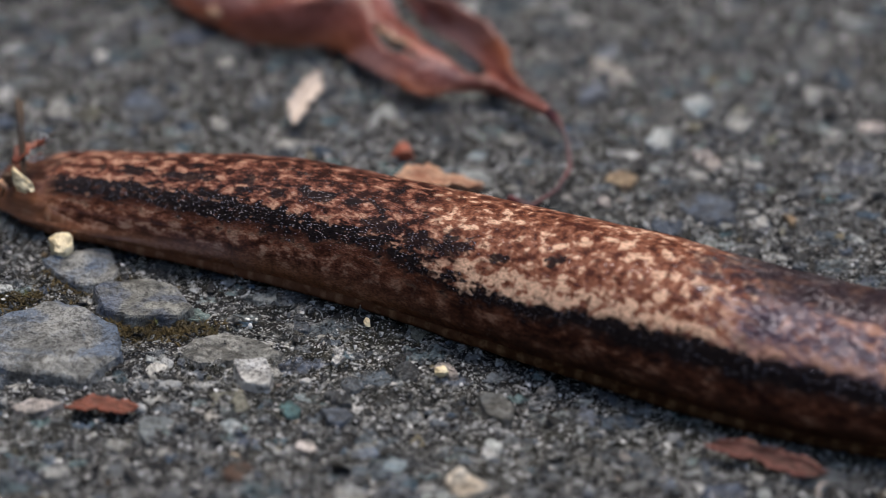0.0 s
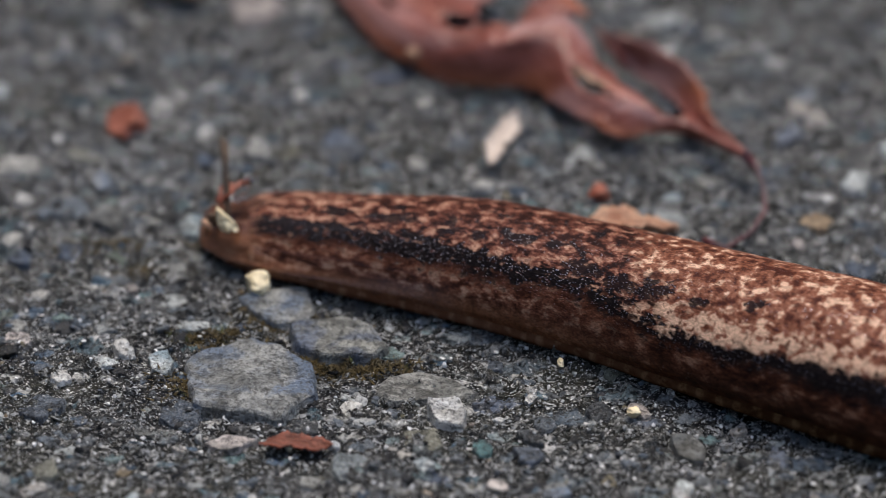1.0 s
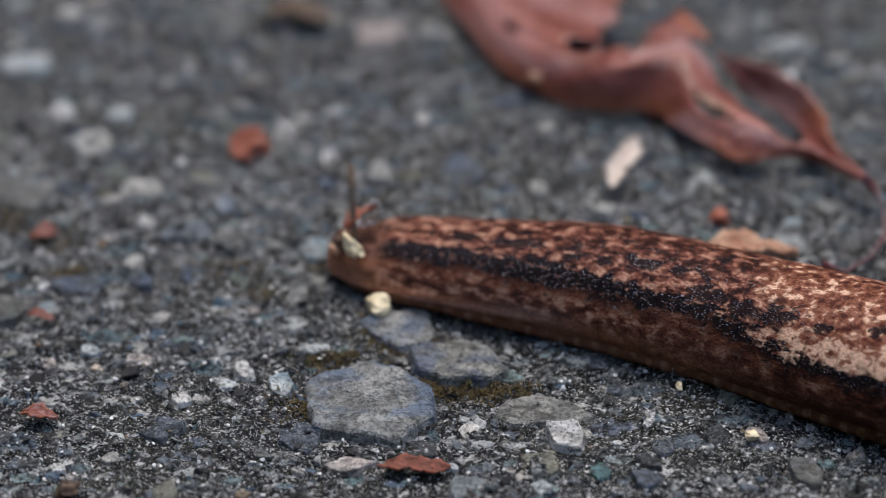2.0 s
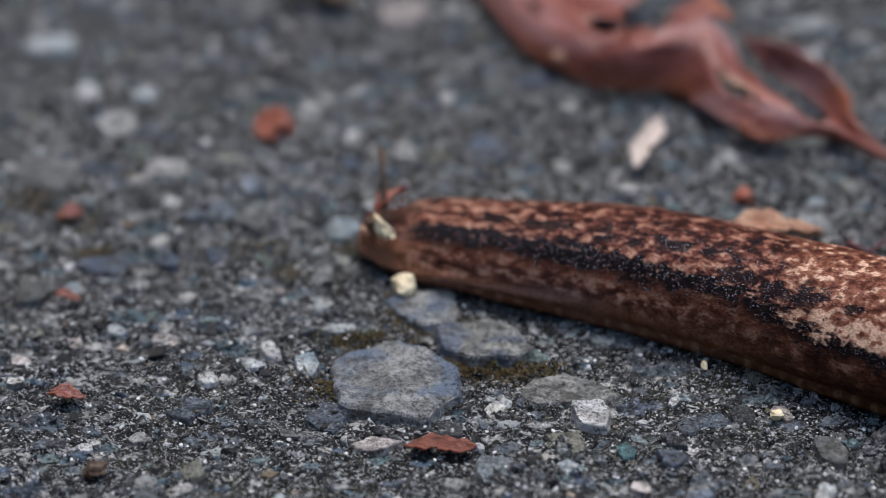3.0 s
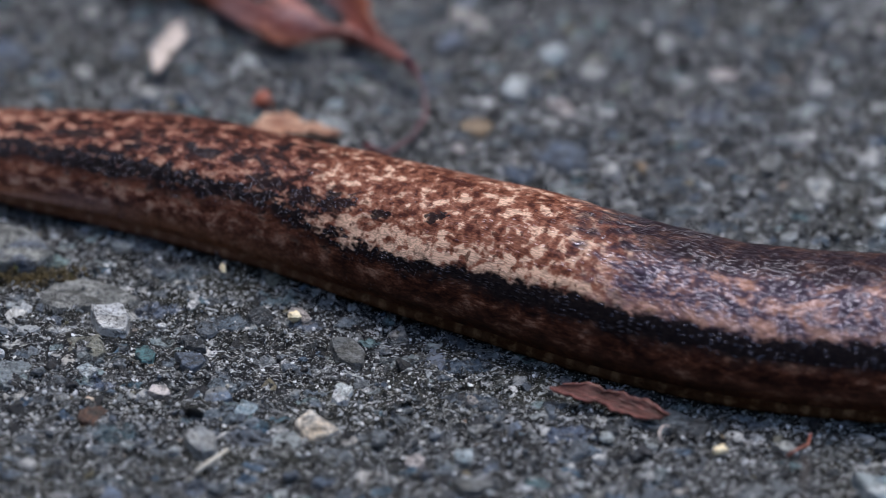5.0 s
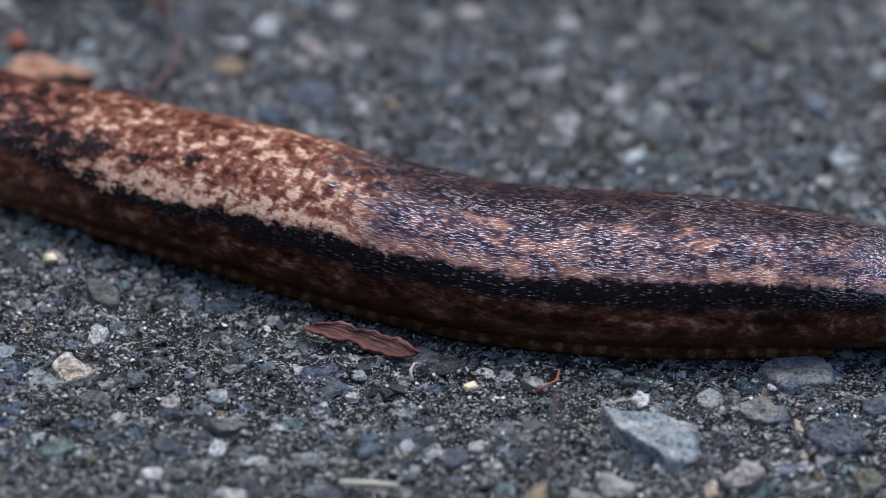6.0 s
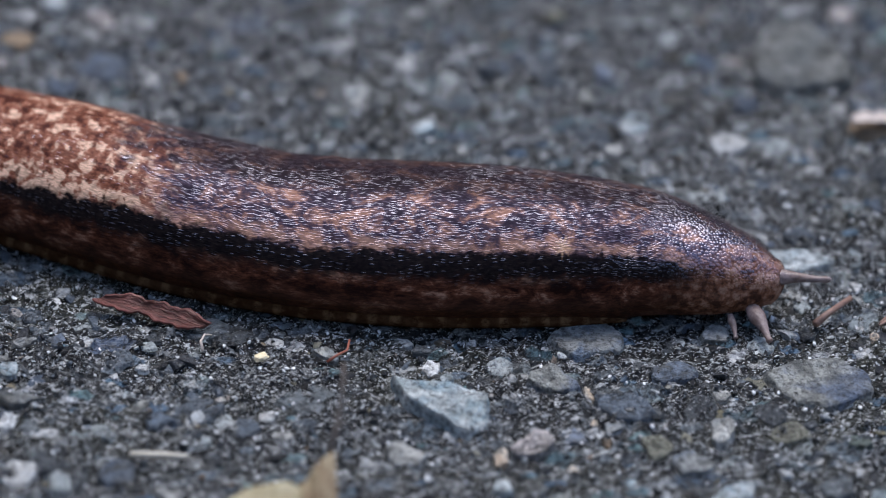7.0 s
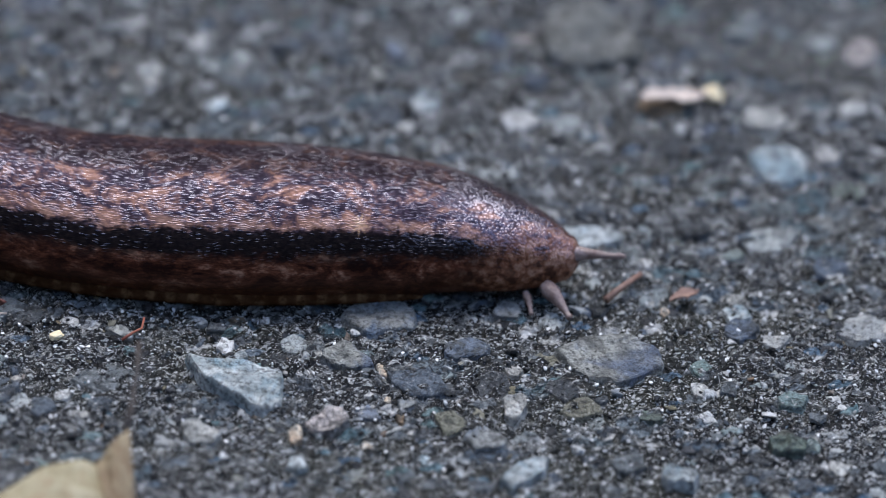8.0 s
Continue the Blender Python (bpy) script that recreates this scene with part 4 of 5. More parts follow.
def crumb(name, material, x, y, z, a, b, h, turn, label, category, seed=0):
    rng = np.random.default_rng(seed + 50)
    v, f = rock_mesh(rng, 3, 9, 0.5)
    lump = np.array([noise.noise(Vector(p) * 3.1 + Vector((seed, 0, 0))) for p in v])
    v = v * (1 + 0.28 * lump[:, None])
    v = v * (a * MM, b * MM, h * MM * 0.5)
    ob = mesh_object(name, v, f, material)
    ob.matrix_basis = pose(x * MM, y * MM, z * MM, 0, 0, turn)
    return tagged(ob, label=label, category=category)


def stick(name, material, points, radius, label, category, taper=0.8):
    bm = bmesh.new()
    n = len(points)
    tube(bm, [Vector(p) * MM for p in points], [radius * MM * (1 - (1 - taper) * i / max(1, n - 1)) * (1 + 0.12 * math.sin(5.1 * i)) for i in range(n)], 8)
    return tagged(part(name, bm, material, None), label=label, category=category)


# litter stuck to the tail, which rides on the slug
def twig_pair():
    """Two thin dry stalks side by side."""
    twig = tagged(new("twig"), label="thin split brown dry twig stuck upright on the slug's tail", category="twig")
    for dx, top in ((-0.16, 9.6), (0.16, 9.2)):
        bm = bmesh.new()
        pts = [(-19.75 + dx * 0.4, -1.2, 4.2), (-19.9 + dx * 0.8, 0.4, 5.6), (-20.1 + dx, 2.6, 7.4), (-20.25 + dx * 1.2, 4.6, top)]
        tube(bm, [Vector(p) * MM for p in pts], [0.17 * MM, 0.15 * MM, 0.13 * MM, 0.2 * MM], 8)
        part("stalk", bm, TWIG, twig)
    return twig


def drop(x, y, z, r):
    """A clear bead of water."""
    bm = bmesh.new()
    bmesh.ops.create_icosphere(bm, subdivisions=3, radius=r * MM)
    bmesh.ops.scale(bm, vec=(1.1, 1.0, 0.85), verts=bm.verts)
    ob = part("water_drop", bm, WATER, None)
    ob.matrix_basis = pose(x * MM, y * MM, z * MM)
    return tagged(ob, label="clear glinting water drop on the slug's tail", category="water drop", group="drops on the tail")


TAIL = [
    twig_pair(),
    crumb("seed_husk", HUSK, -19.9, -2.0, 4.9, 3.2, 1.3, 1.6, -55, "pale cream seed husk stuck to the slug's tail", "seed husk", 3),
    scrap("petal_scrap", RED_BIT, -19.3, 1.4, 5.4, 3.4, 1.9, 28, 0.7, "torn red-brown petal scrap stuck to the slug's tail", "petal", -28, 4),
    crumb("bark_crumb", TWIG, -21.2, -0.4, 4.1, 1.1, 1.3, 1.5, 10, "dark brown bark crumb stuck to the slug's tail", "bark crumb", 7),
    crumb("bark_crumb", RUSSET_LEAF, -21.7, -1.0, 3.9, 0.9, 0.9, 0.9, 40, "orange-brown bark crumb stuck to the slug's tail", "bark crumb", 9),
    stick("stalk", TWIG, [(-21.3, -0.8, 4.6), (-21.6, -0.9, 3.6), (-21.9, -0.9, 2.5)], 0.2, "thin dark stalk hanging from the slug's tail", "stalk", 0.5),
    stick("stalk", TWIG, [(-18.2, 1.9, 6.6), (-17.6, 2.2, 7.0), (-17.0, 2.6, 7.2)], 0.16, "short dark stalk on the slug's tail", "stalk", 0.5),
    # white crumb added in place of the bright glint on the drops
    crumb("white_fluff", STONE["white"], -18.0, 1.7, 7.1, 1.0, 0.55, 0.8, 30, "tiny white crumb standing for a drop's glint on the slug's tail", "crumb", 5),
    drop(-17.7, 1.6, 6.8, 0.3), drop(-18.0, 1.2, 6.4, 0.26), drop(-18.95, -0.5, 6.2, 0.36), drop(-18.3, 0.2, 6.1, 0.4),
]

crumb("yellow_crumb", HUSK, -16.2, -7.0, 0.8, 2.1, 2.2, 2.7, 20, "cream yellow crumb lying beside the slug's tail", "crumb", 8)
scrap("leaf_scrap", RUST_LEAF, -12.4, -31.4, 0.1, 5.6, 2.2, -4, 0.35, "torn rust-red leaf scrap lying on asphalt", "leaf scrap", 0, 11)
scrap("leaf_scrap", DARK_LEAF, 43.7, -41.1, 0.2, 9.9, 1.9, -25, 0.5, "curled dark red leaf scrap beside the slug", "leaf scrap", 2, 33, 0.2, 28)
scrap("leaf_scrap", RUSSET_LEAF, 16.9, 2.2, 0.4, 9.0, 4.0, 8, 1.3, "curled russet leaf scrap behind the slug", "leaf scrap", 0, 13)
scrap("leaf_scrap", RED_LEAF, -45.5, -23.9, 0.3, 3.2, 2.0, -5, 0.5, "small rust-red leaf scrap on asphalt", "leaf scrap", 0, 14)
scrap("leaf_scrap", RED_LEAF, -47.8, 6.2, 0.3, 2.4, 1.8, 15, 0.4, "small orange-red leaf scrap on asphalt", "leaf scrap", 0, 15)
scrap("leaf_scrap", RED_LEAF, -46.8, -7.8, 0.3, 2.4, 1.2, -15, 0.4, "small orange-red leaf scrap on asphalt", "leaf scrap", 0, 16)
scrap("pale_flake", PALE, 5.6, 17.9, 0.5, 8.8, 2.0, 72, 0.7, "pale pinkish bark flake on asphalt", "flake", 0, 17)
scrap("tan_flake", PALE, 113.4, -14.8, 0.5, 6.2, 2.2, 8, 0.8, "long tan bark flake on asphalt", "flake", 0, 19)
crumb("red_crumb", RED_BIT, -29.9, 22.4, 0.8, 3.6, 4.2, 2.4, 10, "brick-red crumb lying on asphalt", "crumb", 20)
crumb("red_crumb", RUST_LEAF, 14.1, 9.3, 0.5, 2.2, 2.2, 1.4, 30, "small red-brown crumb on asphalt", "crumb", 21)
crumb("brown_crumb", TWIG, -42.1, -35.0, 0.4, 2.2, 2.0, 1.5, 10, "brown bark crumb on asphalt", "crumb", 22)
stick("stick", RED_WOOD, [(101.7, -46.2, 0.7), (103.1, -44.9, 0.9), (105.4, -42.9, 1.0)], 0.36, "short reddish brown stick on asphalt", "stick")
scrap("wood_chip", RED_WOOD, 108.8, -45.9, 0.4, 3.0, 1.1, 20, 0.3, "beige wood chip on asphalt", "wood chip", 0, 23)
stick("pine_needle", STRAW, [(40.4, -61.8, 0.9), (42.8, -62.2, 1.1), (45.3, -62.5, 1.0)], 0.32, "short pale straw needle on asphalt", "straw", 0.8)
stick("pine_needle", STRAW, [(7.9, -50.2, 0.4), (9.4, -48.7, 0.7), (10.7, -47.1, 0.6)], 0.24, "short pale straw needle on asphalt", "straw", 0.7)
stick("red_stalk", RED_BIT, [(58.3, -49.1, 0.6), (59.3, -48.5, 0.9), (60.2, -47.6, 0.7), (60.5, -46.5, 1.0)], 0.14, "tiny bright red stalk on asphalt", "stalk", 0.7)


crumb("yellow_crumb", HUSK, 10.5, -18.8, 0.4, 0.6, 1.7, 0.8, 10, "tiny yellow plant crumb beside the slug", "crumb", 41)
crumb("yellow_crumb", HUSK, 16.7, -26.5, 0.3, 1.1, 1.3, 0.8, 40, "tiny yellow plant crumb on asphalt", "crumb", 42)
crumb("yellow_crumb", HUSK, 52.8, -47.7, 0.3, 1.4, 1.0, 0.7, 15, "tiny yellow plant crumb on asphalt", "crumb", 43)
stick("white_curl", PALE, [(47.7, -46.5, 0.4), (47.6, -45.5, 0.7), (48.0, -44.7, 0.8), (48.6, -44.5, 0.6)], 0.16, "tiny curled white shaving on asphalt", "shaving", 0.6)
scrap("bark_scrap", TWIG, -26.5, 46.2, 0.6, 6.5, 4.0, -20, 0.9, "brown mossy bark scrap on asphalt", "bark scrap", 0, 44)
crumb("tan_crumb", HUSK, 117.5, -13.7, 0.6, 2.2, 2.4, 1.4, 20, "small tan crumb on asphalt", "crumb", 45)


def make_yellow_leaf():
    leaf = tagged(new("yellow_leaf"), label="dry yellow-brown leaf standing curled on asphalt", category="leaf")
    top = np.array([(56.8, -69.8, 6.2), (53.4, -71.7, 5.2), (49.4, -72.1, 4.6), (45.3, -73.8, 3.0), (38.4, -78.2, 1.0)])
    low = np.array([(56.7, -78.0, 0.6), (54.7, -82.0, 0.4), (50.3, -84.1, 0.4), (44.3, -85.2, 0.4), (36.4, -83.2, 0.4)])

    def shape(s, t):
        i = min(int(s * 4), 3)
        q = s * 4 - i
        a, b = top[i] * (1 - q) + top[i + 1] * q, low[i] * (1 - q) + low[i + 1] * q
        p = a * (1 - t) + b * t
        return (p[0], p[1], max(0.4, p[2] + 1.1 * math.sin(math.pi * t) * (0.4 + s) - 1.3 * math.exp(-((s - 0.2) / 0.07) ** 2) * (1 - t)))

    sheet("blade", shape, 48, 24, 0.25, YELLOW_LEAF, leaf)
    sheet("brown_tip", lambda s, t: (lambda p: (p[0], p[1] - 0.05, p[2] + 0.3))(shape(0.22 * s, t)), 14, 20, 0.2, BROWN_TIP, leaf, None, "withered brown leaf tip")
    bm = bmesh.new()
    pts = [(56.4, -70.2, 6.0), (57.3, -67.0, 7.2), (58.0, -63.8, 8.3), (58.4, -61.0, 9.0)]
    tube(bm, [Vector(p) * MM for p in pts], [0.34 * MM, 0.22 * MM, 0.18 * MM, 0.26 * MM], 8)
    part("stem", bm, DARK_STEM, leaf, "thin dark dry leaf stem")
    return leaf


make_yellow_leaf()


# ---- stones set in the road ----
STONES = []


def stone(kind, x, y, a, b, turn, corners=None, proud=None):
    """A stone chip of a x b mm set in the road."""
    rng = np.random.default_rng(100 + len(STONES))
    big = a > 5
    v, f = chip_mesh(rng, 48 if big else 20, 8 if big else 3, int(rng.integers(5, 8)) if big else int(rng.integers(4, 7)), corners)
    h = proud or (0.3 + 0.015 * min(a, b) if big else 0.16 + 0.07 * min(a, b))
    v = v * (a * MM, b * MM, h * MM)
    ob = mesh_object("stone", v, f, STONE[kind], ROAD, label=LOOKS[kind])
    ob.matrix_basis = pose(x * MM, y * MM, relief(x * MM, y * MM) * 0.6 - 0.0001, *rng.uniform(-1.2 if big else -4, 1.2 if big else 4, 2), turn)
    STONES.append((x, y, max(a, b) / 2))
    return ob


def slab(kind, corners, proud=None):
    """A larger chip with a broken straight-sided outline, its corners in mm."""
    xs, ys = [p[0] for p in corners], [p[1] for p in corners]
    cx, cy = (min(xs) + max(xs)) / 2, (min(ys) + max(ys)) / 2
    turned = [(x - cx, y - cy) for x, y in corners]
    area = sum(a[0] * b[1] - b[0] * a[1] for a, b in zip(turned, turned[1:] + turned[:1]))
    return stone(kind, cx, cy, max(xs) - min(xs), max(ys) - min(ys), 0, turned if area > 0 else turned[::-1], proud)


slab("bright", [(63.8, -52.0), (64.8, -55.2), (69.1, -59.5), (71.1, -58.7), (71.7, -54.6), (68.1, -52.8)], 1.0)
slab("slate", [(-22.5, -18.2), (-20.6, -16.4), (-16.6, -15.0), (-15.1, -16.0), (-11.2, -18.9), (-11.0, -23.6), (-13.7, -27.6), (-18.2, -26.3), (-21.4, -24.7)], 1.0)
slab("slateb", [(-13.4, -12.7), (-11.2, -11.1), (-8.7, -11.2), (-6.1, -12.7), (-4.7, -16.2), (-6.0, -18.0), (-10.5, -18.0), (-12.8, -16.3)], 0.8)
slab("slate", [(-18.1, -8.5), (-16.9, -7.1), (-12.1, -6.1), (-11.5, -9.9), (-11.7, -11.7), (-14.2, -12.5), (-15.7, -11.7)], 0.55)
slab("mottled", [(-5.6, -23.2), (-4.9, -21.0), (-2.0, -19.6), (1.0, -20.7), (3.2, -22.7), (1.5, -23.8), (-4.4, -24.3)], 0.3)
slab("white", [(-1.2, -24.5), (1.5, -24.1), (2.2, -26.3), (1.8, -28.5), (-0.2, -27.6)], 0.7)
slab("white", [(-29.0, -15.7), (-28.2, -14.7), (-27.1, -16.4), (-26.9, -17.7), (-28.5, -17.3)], 0.6)
slab("ice", [(-31.1, -17.3), (-29.8, -17.0), (-28.2, -18.2), (-28.4, -19.0), (-29.9, -19.0)], 0.5)
slab("ice", [(-25.8, -17.5), (-24.1, -16.8), (-23.5, -18.4), (-23.9, -20.2), (-25.3, -19.6)], 0.5)
slab("grey", [(-51.5, -3.1), (-49.3, -3.8), (-47.9, -6.2), (-49.0, -7.6), (-51.5, -8.0)], 0.5)
slab("slateb", [(96.2, -52.9), (98.8, -51.4), (102.9, -51.3), (105.3, -53.6), (105.3, -56.1), (101.2, -57.9), (98.5, -56.9)], 0.6)
slab("slate", [(77.9, -46.0), (80.1, -43.6), (82.7, -43.4), (84.6, -46.1), (84.1, -48.4), (80.0, -49.1)], 0.55)
slab("slateb", [(75.5, -51.7), (77.9, -50.2), (79.1, -52.1), (79.9, -53.3), (78.2, -53.9), (76.3, -53.1)], 0.45)
slab("pink", [(72.8, -61.4), (75.4, -60.1), (76.7, -60.3), (76.7, -61.7), (75.0, -63.0), (73.2, -62.3)], 0.8)
slab("cream", [(71.3, -62.7), (72.5, -61.8), (72.5, -63.5), (71.4, -64.4)], 0.7)
slab("pale", [(62.2, -61.0), (63.4, -60.1), (65.4, -62.8), (64.5, -64.2), (62.7, -63.7)], 0.7)
slab("green", [(112.4, -66.9), (113.9, -65.8), (115.8, -67.6), (115.0, -68.8), (112.5, -68.7)], 0.9)
slab("ice", [(102.4, -70.6), (103.4, -70.1), (105.4, -71.6), (104.7, -72.8), (102.5, -72.4)], 0.7)
slab("ice", [(88.4, -70.7), (90.4, -68.9), (93.0, -68.3), (92.4, -70.2), (89.4, -72.0)], 0.7)
slab("pale", [(90.4, -59.1), (92.4, -59.2), (92.4, -60.6), (91.1, -62.4), (90.3, -61.6)], 0.7)
slab("grey", [(19.9, -29.5), (21.9, -29.0), (22.9, -31.2), (22.6, -33.3), (20.6, -32.7)], 0.4)
slab("pale", [(7.1, -44.6), (8.5, -43.3), (9.8, -44.6), (9.7, -47.1), (8.3, -47.0)], 0.6)
slab("mottled", [(102.8, -2.5), (105.0, 1.8), (108.4, 2.6), (110.6, -0.1), (112.3, -4.6), (111.3, -7.2), (104.7, -8.4), (102.6, -7.0)], 1.6)
stone("grey", -31.0, 6.3, 3.6, 4.4, 0)
stone("ice", -22.4, 5.0, 3.6, 4.4, 1)
stone("grey", -50.0, 14.9, 7.6, 6.2, -4)
stone("pale", -39.5, 15.7, 4.6, 3.1, 5)
stone("pale", -44.9, 23.1, 4.6, 4.4, -5)
stone("white", -38.6, 9.4, 1.8, 2.2, -0)
stone("white", -48.1, 29.4, 2.3, 4.0, 2)
stone("grey", -33.1, 47.1, 4.6, 6.2, 0)
stone("pink", -18.2, 44.8, 5.6, 6.2, 3)
stone("ice", -52.6, 38.2, 5.1, 4.0, 5)
stone("pale", -17.3, 18.3, 2.3, 3.5, 9)
stone("white", -22.2, 21.5, 1.5, 2.7, -2)
stone("white", -13.6, 28.0, 1.3, 2.2, 4)
stone("teal", 3.7, -31.1, 1.8, 2.7, 3)
stone("blue", 7.6, -32.8, 2.6, 2.7, 1)
stone("blue", -9.4, 19.0, 4.1, 5.3, 5)
stone("ice", -42.7, 29.4, 2.6, 2.7, -1)
stone("pale", -2.4, 15.9, 1.8, 2.7, -5)
stone("pale", 3.9, 11.4, 2.6, 2.5, 4)
stone("cream", 18.4, -42.6, 3.6, 4.0, 6)
stone("pale", 53.2, 19.1, 2.0, 3.1, -4)
stone("ice", 38.2, 12.1, 2.8, 4.4, 3)
stone("tan", 34.2, 5.2, 3.1, 3.1, 3)
stone("white", 46.4, -2.1, 1.3, 2.2, -5)
stone("tan", 49.2, -1.7, 1.5, 2.2, 5)
stone("pink", 42.3, 8.2, 2.6, 4.0, 2)
stone("ice", 42.3, 17.6, 3.1, 4.4, 2)
stone("pale", 45.6, 14.5, 2.6, 3.5, 4)
stone("white", 37.7, -43.8, 1.5, 1.8, 5)
stone("white", 20.6, -38.0, 1.5, 2.2, -7)
stone("tan", 112.3, -14.3, 4.1, 3.5, -3)
stone("white", 98.7, -16.8, 4.1, 3.5, -10)
stone("white", 70.0, -1.2, 2.3, 4.0, -0)
stone("pale", 65.2, -5.7, 2.6, 5.3, -10)
stone("cream", 80.8, -54.2, 1.3, 2.2, -4)
stone("white", 52.5, -55.8, 1.4, 1.6, -11)
stone("blue", 39.1, -63.1, 3.1, 3.5, -2)
stone("pale", 44.0, -66.6, 3.6, 3.5, -2)
stone("blue", 88.4, -51.5, 4.1, 2.7, 1)
stone("white", 30.4, -55.2, 1.5, 2.7, -11)
stone("slate", 88.2, -64.3, 3.6, 3.5, -1)
stone("ice", 90.5, -12.0, 2.8, 4.0, -12)
stone("blue", 41.7, 0.2, 5.1, 5.3, 1)
stone("ice", 102.0, -35.4, 6.6, 3.5, -4)
stone("white", 65.6, -45.4, 1.3, 1.1, -5)
stone("tan", 68.8, -45.6, 1.5, 1.2, 1)
stone("ice", 121.6, -25.1, 5.1, 6.2, -4)
stone("pale", 121.5, -17.5, 4.6, 4.0, -3)
stone("pink", 133.2, -6.6, 3.1, 4.4, -15)
stone("pale", 124.3, -51.3, 5.6, 4.4, -10)
stone("blue", 113.1, -50.9, 3.1, 3.5, -11)
stone("pink", -18.0, -30.5, 4.6, 2.6, 4)
stone("bright", 20.8, -37.3, 1.7, 2.4, 20)


# smaller chips that can be told apart
stone("ice", -46.6, -5.3, 1.4, 2.4, 4)
stone("blue", -44.4, -1.5, 4.7, 2.9, -3)
stone("blue", -38.3, -0.5, 2.2, 2.7, 4)
stone("pale", -39.3, 2.4, 2.0, 2.3, 1)
stone("green", -29.5, -1.0, 2.0, 2.5, 4)
stone("pink", -27.9, -5.7, 1.2, 1.4, -8)
stone("pale", -37.7, -12.3, 1.7, 1.8, 3)
stone("pink", -37.5, -14.6, 2.5, 2.2, 3)
stone("ice", -41.9, -12.8, 1.9, 1.6, 3)
stone("pale", -29.8, -12.7, 2.1, 1.8, 0)
stone("cream", -41.2, -15.5, 1.4, 1.3, 5)
stone("pink", -45.5, -15.1, 1.6, 2.2, 5)
stone("white", -33.3, -20.5, 1.9, 2.2, 1)
stone("pale", -31.6, -20.1, 1.7, 2.3, 8)
stone("pale", -39.5, -21.0, 1.5, 1.4, -7)
stone("pale", -38.6, -29.4, 2.2, 2.0, -6)
stone("white", -43.3, -31.1, 1.3, 1.3, 5)
stone("white", -42.5, -30.4, 0.9, 1.1, 5)
stone("pale", -37.6, -36.3, 2.0, 1.8, -4)
stone("pale", -20.9, -29.3, 0.7, 1.4, -2)
stone("ice", -1.4, -34.3, 1.9, 2.2, 7)
stone("white", -9.1, -30.8, 1.0, 1.1, -7)
stone("cream", -1.1, -39.0, 0.9, 1.6, 8)
stone("pale", -10.9, -36.4, 2.4, 1.8, 2)
stone("pale", -16.0, -40.5, 2.7, 2.2, -3)
stone("pale", -13.9, -45.5, 2.2, 2.5, 5)
stone("ice", 12.4, -39.6, 2.0, 2.3, -4)
stone("white", 7.9, -24.0, 1.2, 1.4, -6)
stone("white", 5.1, -26.9, 1.0, 0.9, 0)
stone("white", 42.4, -47.8, 1.3, 1.1, 3)
stone("white", 45.7, -47.3, 0.7, 1.3, 0)
stone("white", 39.9, -48.9, 0.7, 0.9, -7)
stone("pink", 26.6, -48.1, 1.9, 1.8, 5)
stone("ice", 68.5, -51.3, 1.2, 1.4, -5)
stone("white", 107.8, -63.0, 1.5, 2.0, 7)
stone("pale", 108.0, -59.0, 1.7, 2.3, 5)
stone("ice", 113.3, -48.4, 2.4, 3.5, 1)
stone("pale", 116.0, -52.9, 2.7, 2.2, -2)
stone("white", 106.6, -39.7, 1.0, 1.6, 3)
stone("pale", 106.2, -41.6, 1.1, 1.3, 6)
stone("cream", 106.8, -47.6, 0.9, 1.5, -8)
stone("white", 106.1, -50.3, 0.7, 1.0, 8)
stone("cream", 80.5, -58.2, 0.6, 0.9, -4)
stone("tan", 81.3, -61.2, 0.8, 1.5, 1)
stone("cream", 77.9, -65.0, 1.0, 1.6, 6)
stone("ice", 71.5, -67.0, 1.9, 2.2, -2)
stone("grey", 74.4, -67.2, 1.9, 1.8, -7)
stone("green", 102.9, -62.4, 2.0, 2.3, 4)
stone("rust", -0.7, -40.8, 2.8, 3.4, 1)


def free(x, y, r):
    return all((x - p) ** 2 + (y - q) ** 2 > (s * 0.8 + r) ** 2 for p, q, s in STONES)


def fill_stones(count):
    """Middle-sized chips between the large ones, in a few shared shapes."""
    rng = np.random.default_rng(12)
    kinds = ["grey", "slateb", "slate", "pale", "ice", "grey", "blue", "slate", "pink", "white", "green", "pale"]
    shapes = []
    for k in range(24):
        v, f = chip_mesh(rng, 14, 2, int(rng.integers(4, 6)))
        me = bpy.data.meshes.new("stone")
        me.from_pydata([tuple(p * (MM, MM, MM)) for p in v], [], f)
        me.materials.append(STONE[kinds[k % len(kinds)]])
        shapes.append(me)
    made = 0
    while made < count:
        x = rng.uniform(-58, 134)
        y = rng.uniform(-80, 58) - 0.3 * (x - 20)
        a = 1.5 + 1.6 * rng.random() ** 2
        if not free(x, y, a * 0.5):
            continue
        ob = new("stone", shapes[rng.integers(len(shapes))])
        ob.parent = ROAD
        s = rng.uniform(0.7, 1.4)
        ob.matrix_basis = pose(x * MM, y * MM, relief(x * MM, y * MM) + 0.00005, rng.uniform(-9, 9), rng.uniform(-9, 9), rng.uniform(0, 360)) @ Matrix.Diagonal((a * s, a, a * rng.uniform(0.07, 0.2), 1))
        STONES.append((x, y, a / 2))
        made += 1


fill_stones(150)


LARGE = [p for p in STONES if p[2] > 2.0]


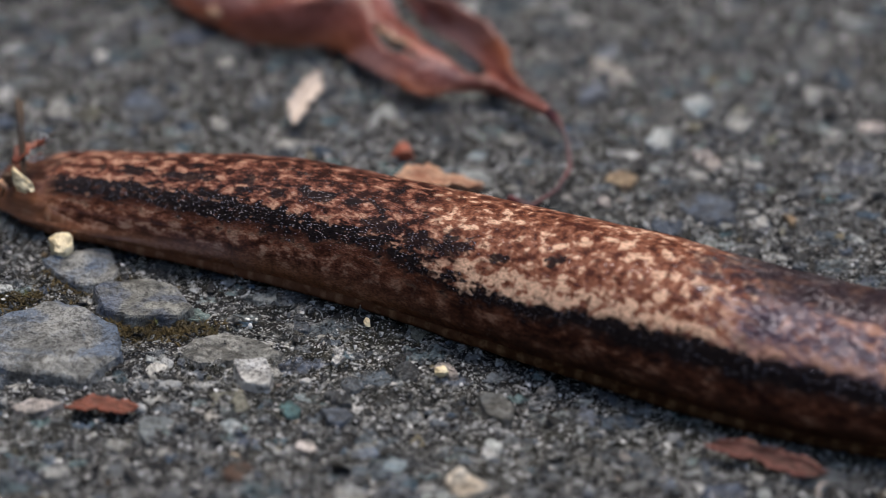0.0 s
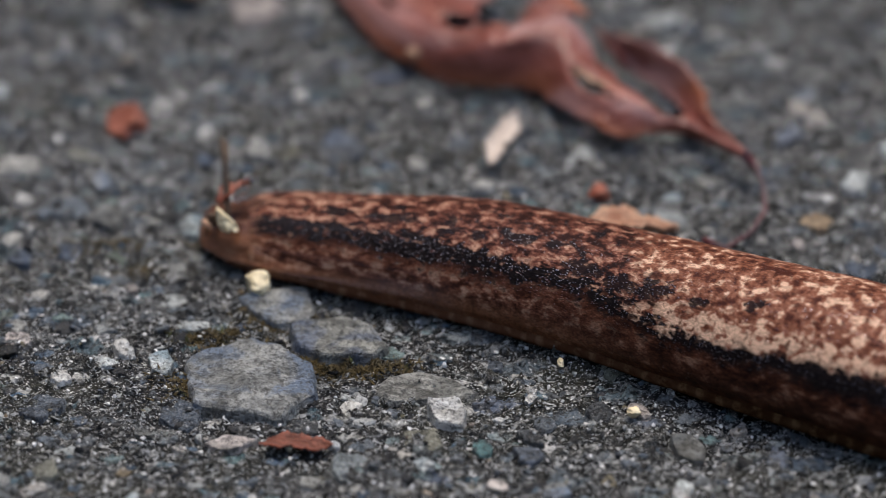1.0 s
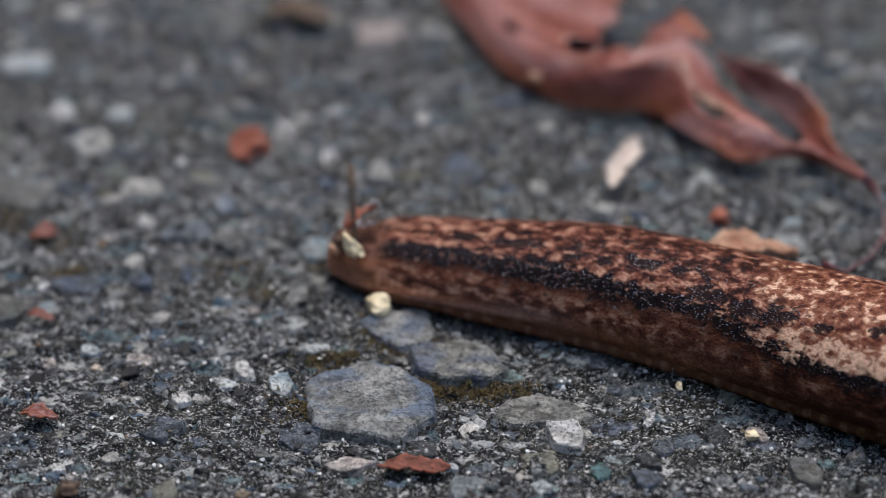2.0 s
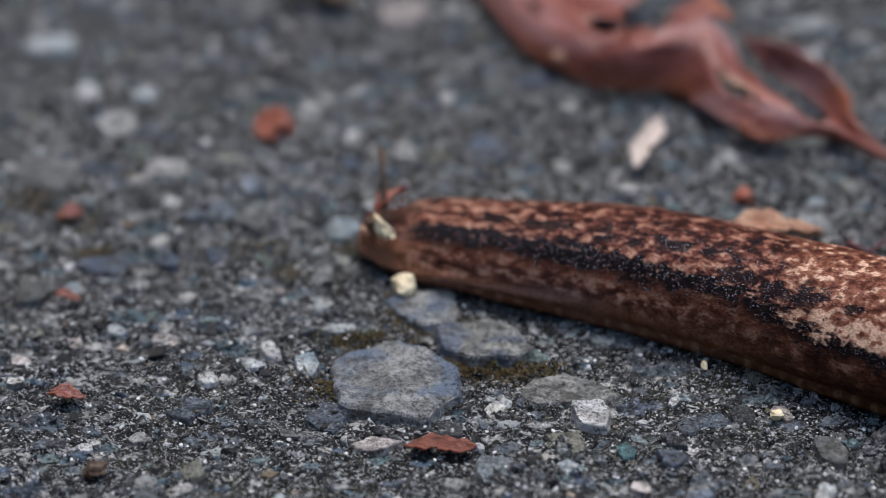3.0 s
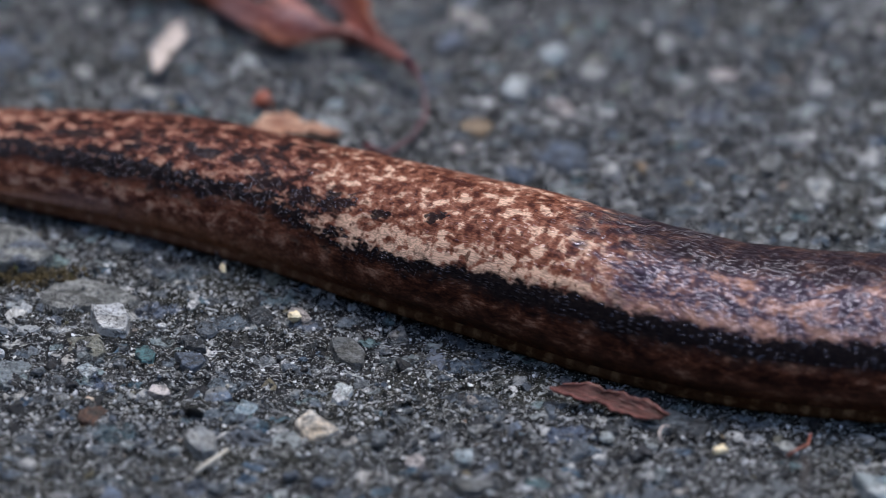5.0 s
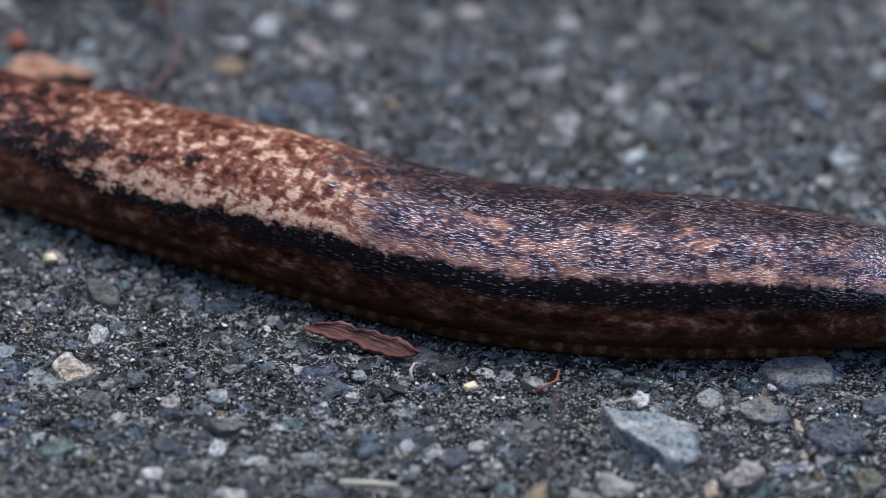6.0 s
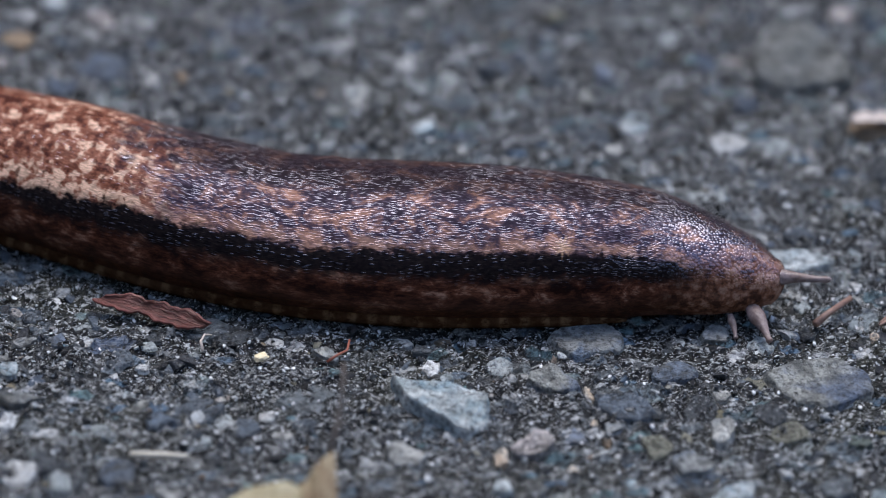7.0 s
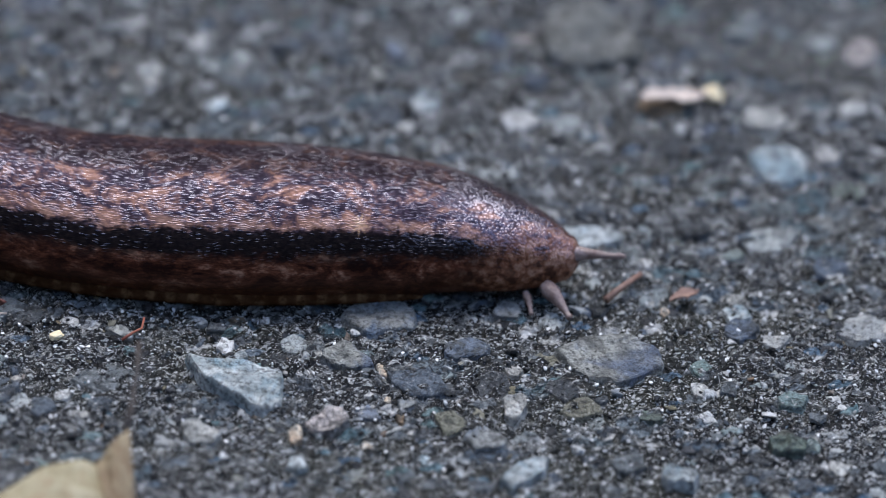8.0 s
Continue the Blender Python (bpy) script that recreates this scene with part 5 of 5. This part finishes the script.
def make_grit(name, count, low, high, subdiv, seed, label, lift, material=GRIT, broken=False):
    """Fine grit, too small to pick apart."""
    rng = np.random.default_rng(seed)
    shapes = [chip_mesh(rng, 14, 3, int(rng.integers(4, 7))) if broken else rock_mesh(rng, subdiv, 6, 0.35) for _ in range(12)]
    lean = 0.07 if broken else 0.3
    allv, allf, base = [], [], 0
    for _ in range(count):
        x = rng.uniform(-62, 138)
        y = rng.uniform(-84, 60) - 0.28 * (x - 20)
        if not -85 < y < 65:
            continue
        if any((x - p) ** 2 + (y - q) ** 2 < (0.8 * r) ** 2 for p, q, r in LARGE):
            continue
        v, f = shapes[rng.integers(12)]
        a = low + (high - low) * rng.random() ** 2.2
        if broken and not free(x, y, 0.5 * a):
            continue
        if broken:
            STONES.append((x, y, a / 2))
        t, c = rng.uniform(0, 6.283), rng.uniform(0.6, 1.4)
        q = v * (a * c, a, a * (rng.uniform(0.05, 0.16) if broken else rng.uniform(0.1, 0.42)))
        q = q + np.outer(q[:, 0], (0, 0, rng.normal(0, lean))) + np.outer(q[:, 1], (0, 0, rng.normal(0, lean)))
        x2, y2 = q[:, 0] * math.cos(t) - q[:, 1] * math.sin(t) + x, q[:, 0] * math.sin(t) + q[:, 1] * math.cos(t) + y
        allv.append(np.stack([x2, y2, q[:, 2] + relief(x * MM, y * MM) * 1000 + lift * a], 1) * MM)
        allf += [tuple(k + base for k in face) for face in f]
        base += len(v)
    ob = mesh_object(name, np.concatenate(allv), allf, material, ROAD, label=label, kind="stuff")
    return ob


make_grit("grit", 3600, 0.45, 1.7, 2, 21, "mixed grey and white grit in asphalt", -0.16)
make_grit("grit", 17000, 0.12, 0.6, 1, 22, "fine grey grit in asphalt", 0.0)
make_grit("chips", 2200, 1.2, 4.0, 1, 24, "worn grey and blue chips in asphalt", -0.07, CHIPS, True)
# quartz grains that also serve as painted glints on the road
make_grit("quartz_flecks", 15000, 0.06, 0.4, 1, 23, "tiny bright quartz flecks and white glint specks in asphalt", 0.4, FLECK)


def make_moss():
    """Low dark moss in the joints between the large stones."""
    rng = np.random.default_rng(5)
    verts, faces = [], []
    for cx, cy, rx, ry, n in ((-9.5, -18.8, 4.4, 1.9, 1100), (-13.5, -12.0, 3.4, 1.7, 600), (-20.5, -14.0, 3.5, 1.6, 500), (-47.0, 6.0, 3.0, 1.6, 140), (-27.0, 48.0, 4.0, 2.0, 160), (-5.0, -19.0, 3.0, 1.4, 400), (-45.1, 0.7, 2.2, 1.5, 180), (-29.6, 1.5, 2.6, 1.8, 160), (-33.3, 0.9, 2.6, 1.8, 160), (-26.8, -3.2, 2.0, 1.4, 90), (-20.4, 1.7, 3.0, 2.1, 200), (-22.1, -21.6, 3.4, 2.4, 420), (-50.9, 10.0, 4.0, 2.8, 300), (-15.3, -10.7, 3.0, 2.1, 300)):
        for _ in range(n):
            x, y = rng.normal(cx, rx / 2), rng.normal(cy, ry / 2)
            z = relief(x * MM, y * MM) * 1000
            t, w, h = rng.uniform(0, 6.28), rng.uniform(0.06, 0.16), rng.uniform(0.12, 0.42)
            lean = rng.normal(0, 0.35, 2)
            k = len(verts)
            dx, dy = w * math.cos(t), w * math.sin(t)
            verts += [(x - dx, y - dy, z), (x + dx, y + dy, z), (x - dy, y + dx, z), (x + lean[0], y + lean[1], z + h)]
            faces += [(k, k + 1, k + 3), (k + 1, k + 2, k + 3), (k + 2, k, k + 3)]
    ob = mesh_object("moss", np.array(verts) * MM, faces, MOSS)
    return tagged(ob, label="sparse dark olive moss between road stones", category="moss", kind="stuff")


make_moss()


# ---- movement ----
CRAWL = [(0, 0, 0), (1, 0.55, -0.35), (2, 1.08, -0.68), (3.3, 1.75, -1.05), (4.5, 2.35, -1.35), (5.2, 2.65, -1.5), (6.3, 3.05, -1.6), (8, 3.6, -1.65)]


def motions():
    for thing in (SLUG_THING, *TAIL):
        rest = thing.matrix_basis.copy()
        walk(thing, [(t, Matrix.Translation((x * MM, y * MM, 0)) @ rest) for t, x, y in CRAWL])
    for stalk, turns in ((NEAR_STALK, [(0, -4, 0), (6.3, -4, 0), (7, 0, 2), (8, 7, 14)]), (FAR_STALK, [(0, 0, 0), (6.3, 0, 0), (8, 2, 2)])):
        rest = stalk.matrix_basis.copy()
        walk(stalk, [(t, rest @ pose(0, 0, 0, a, b, 0)) for t, a, b in turns])


motions()
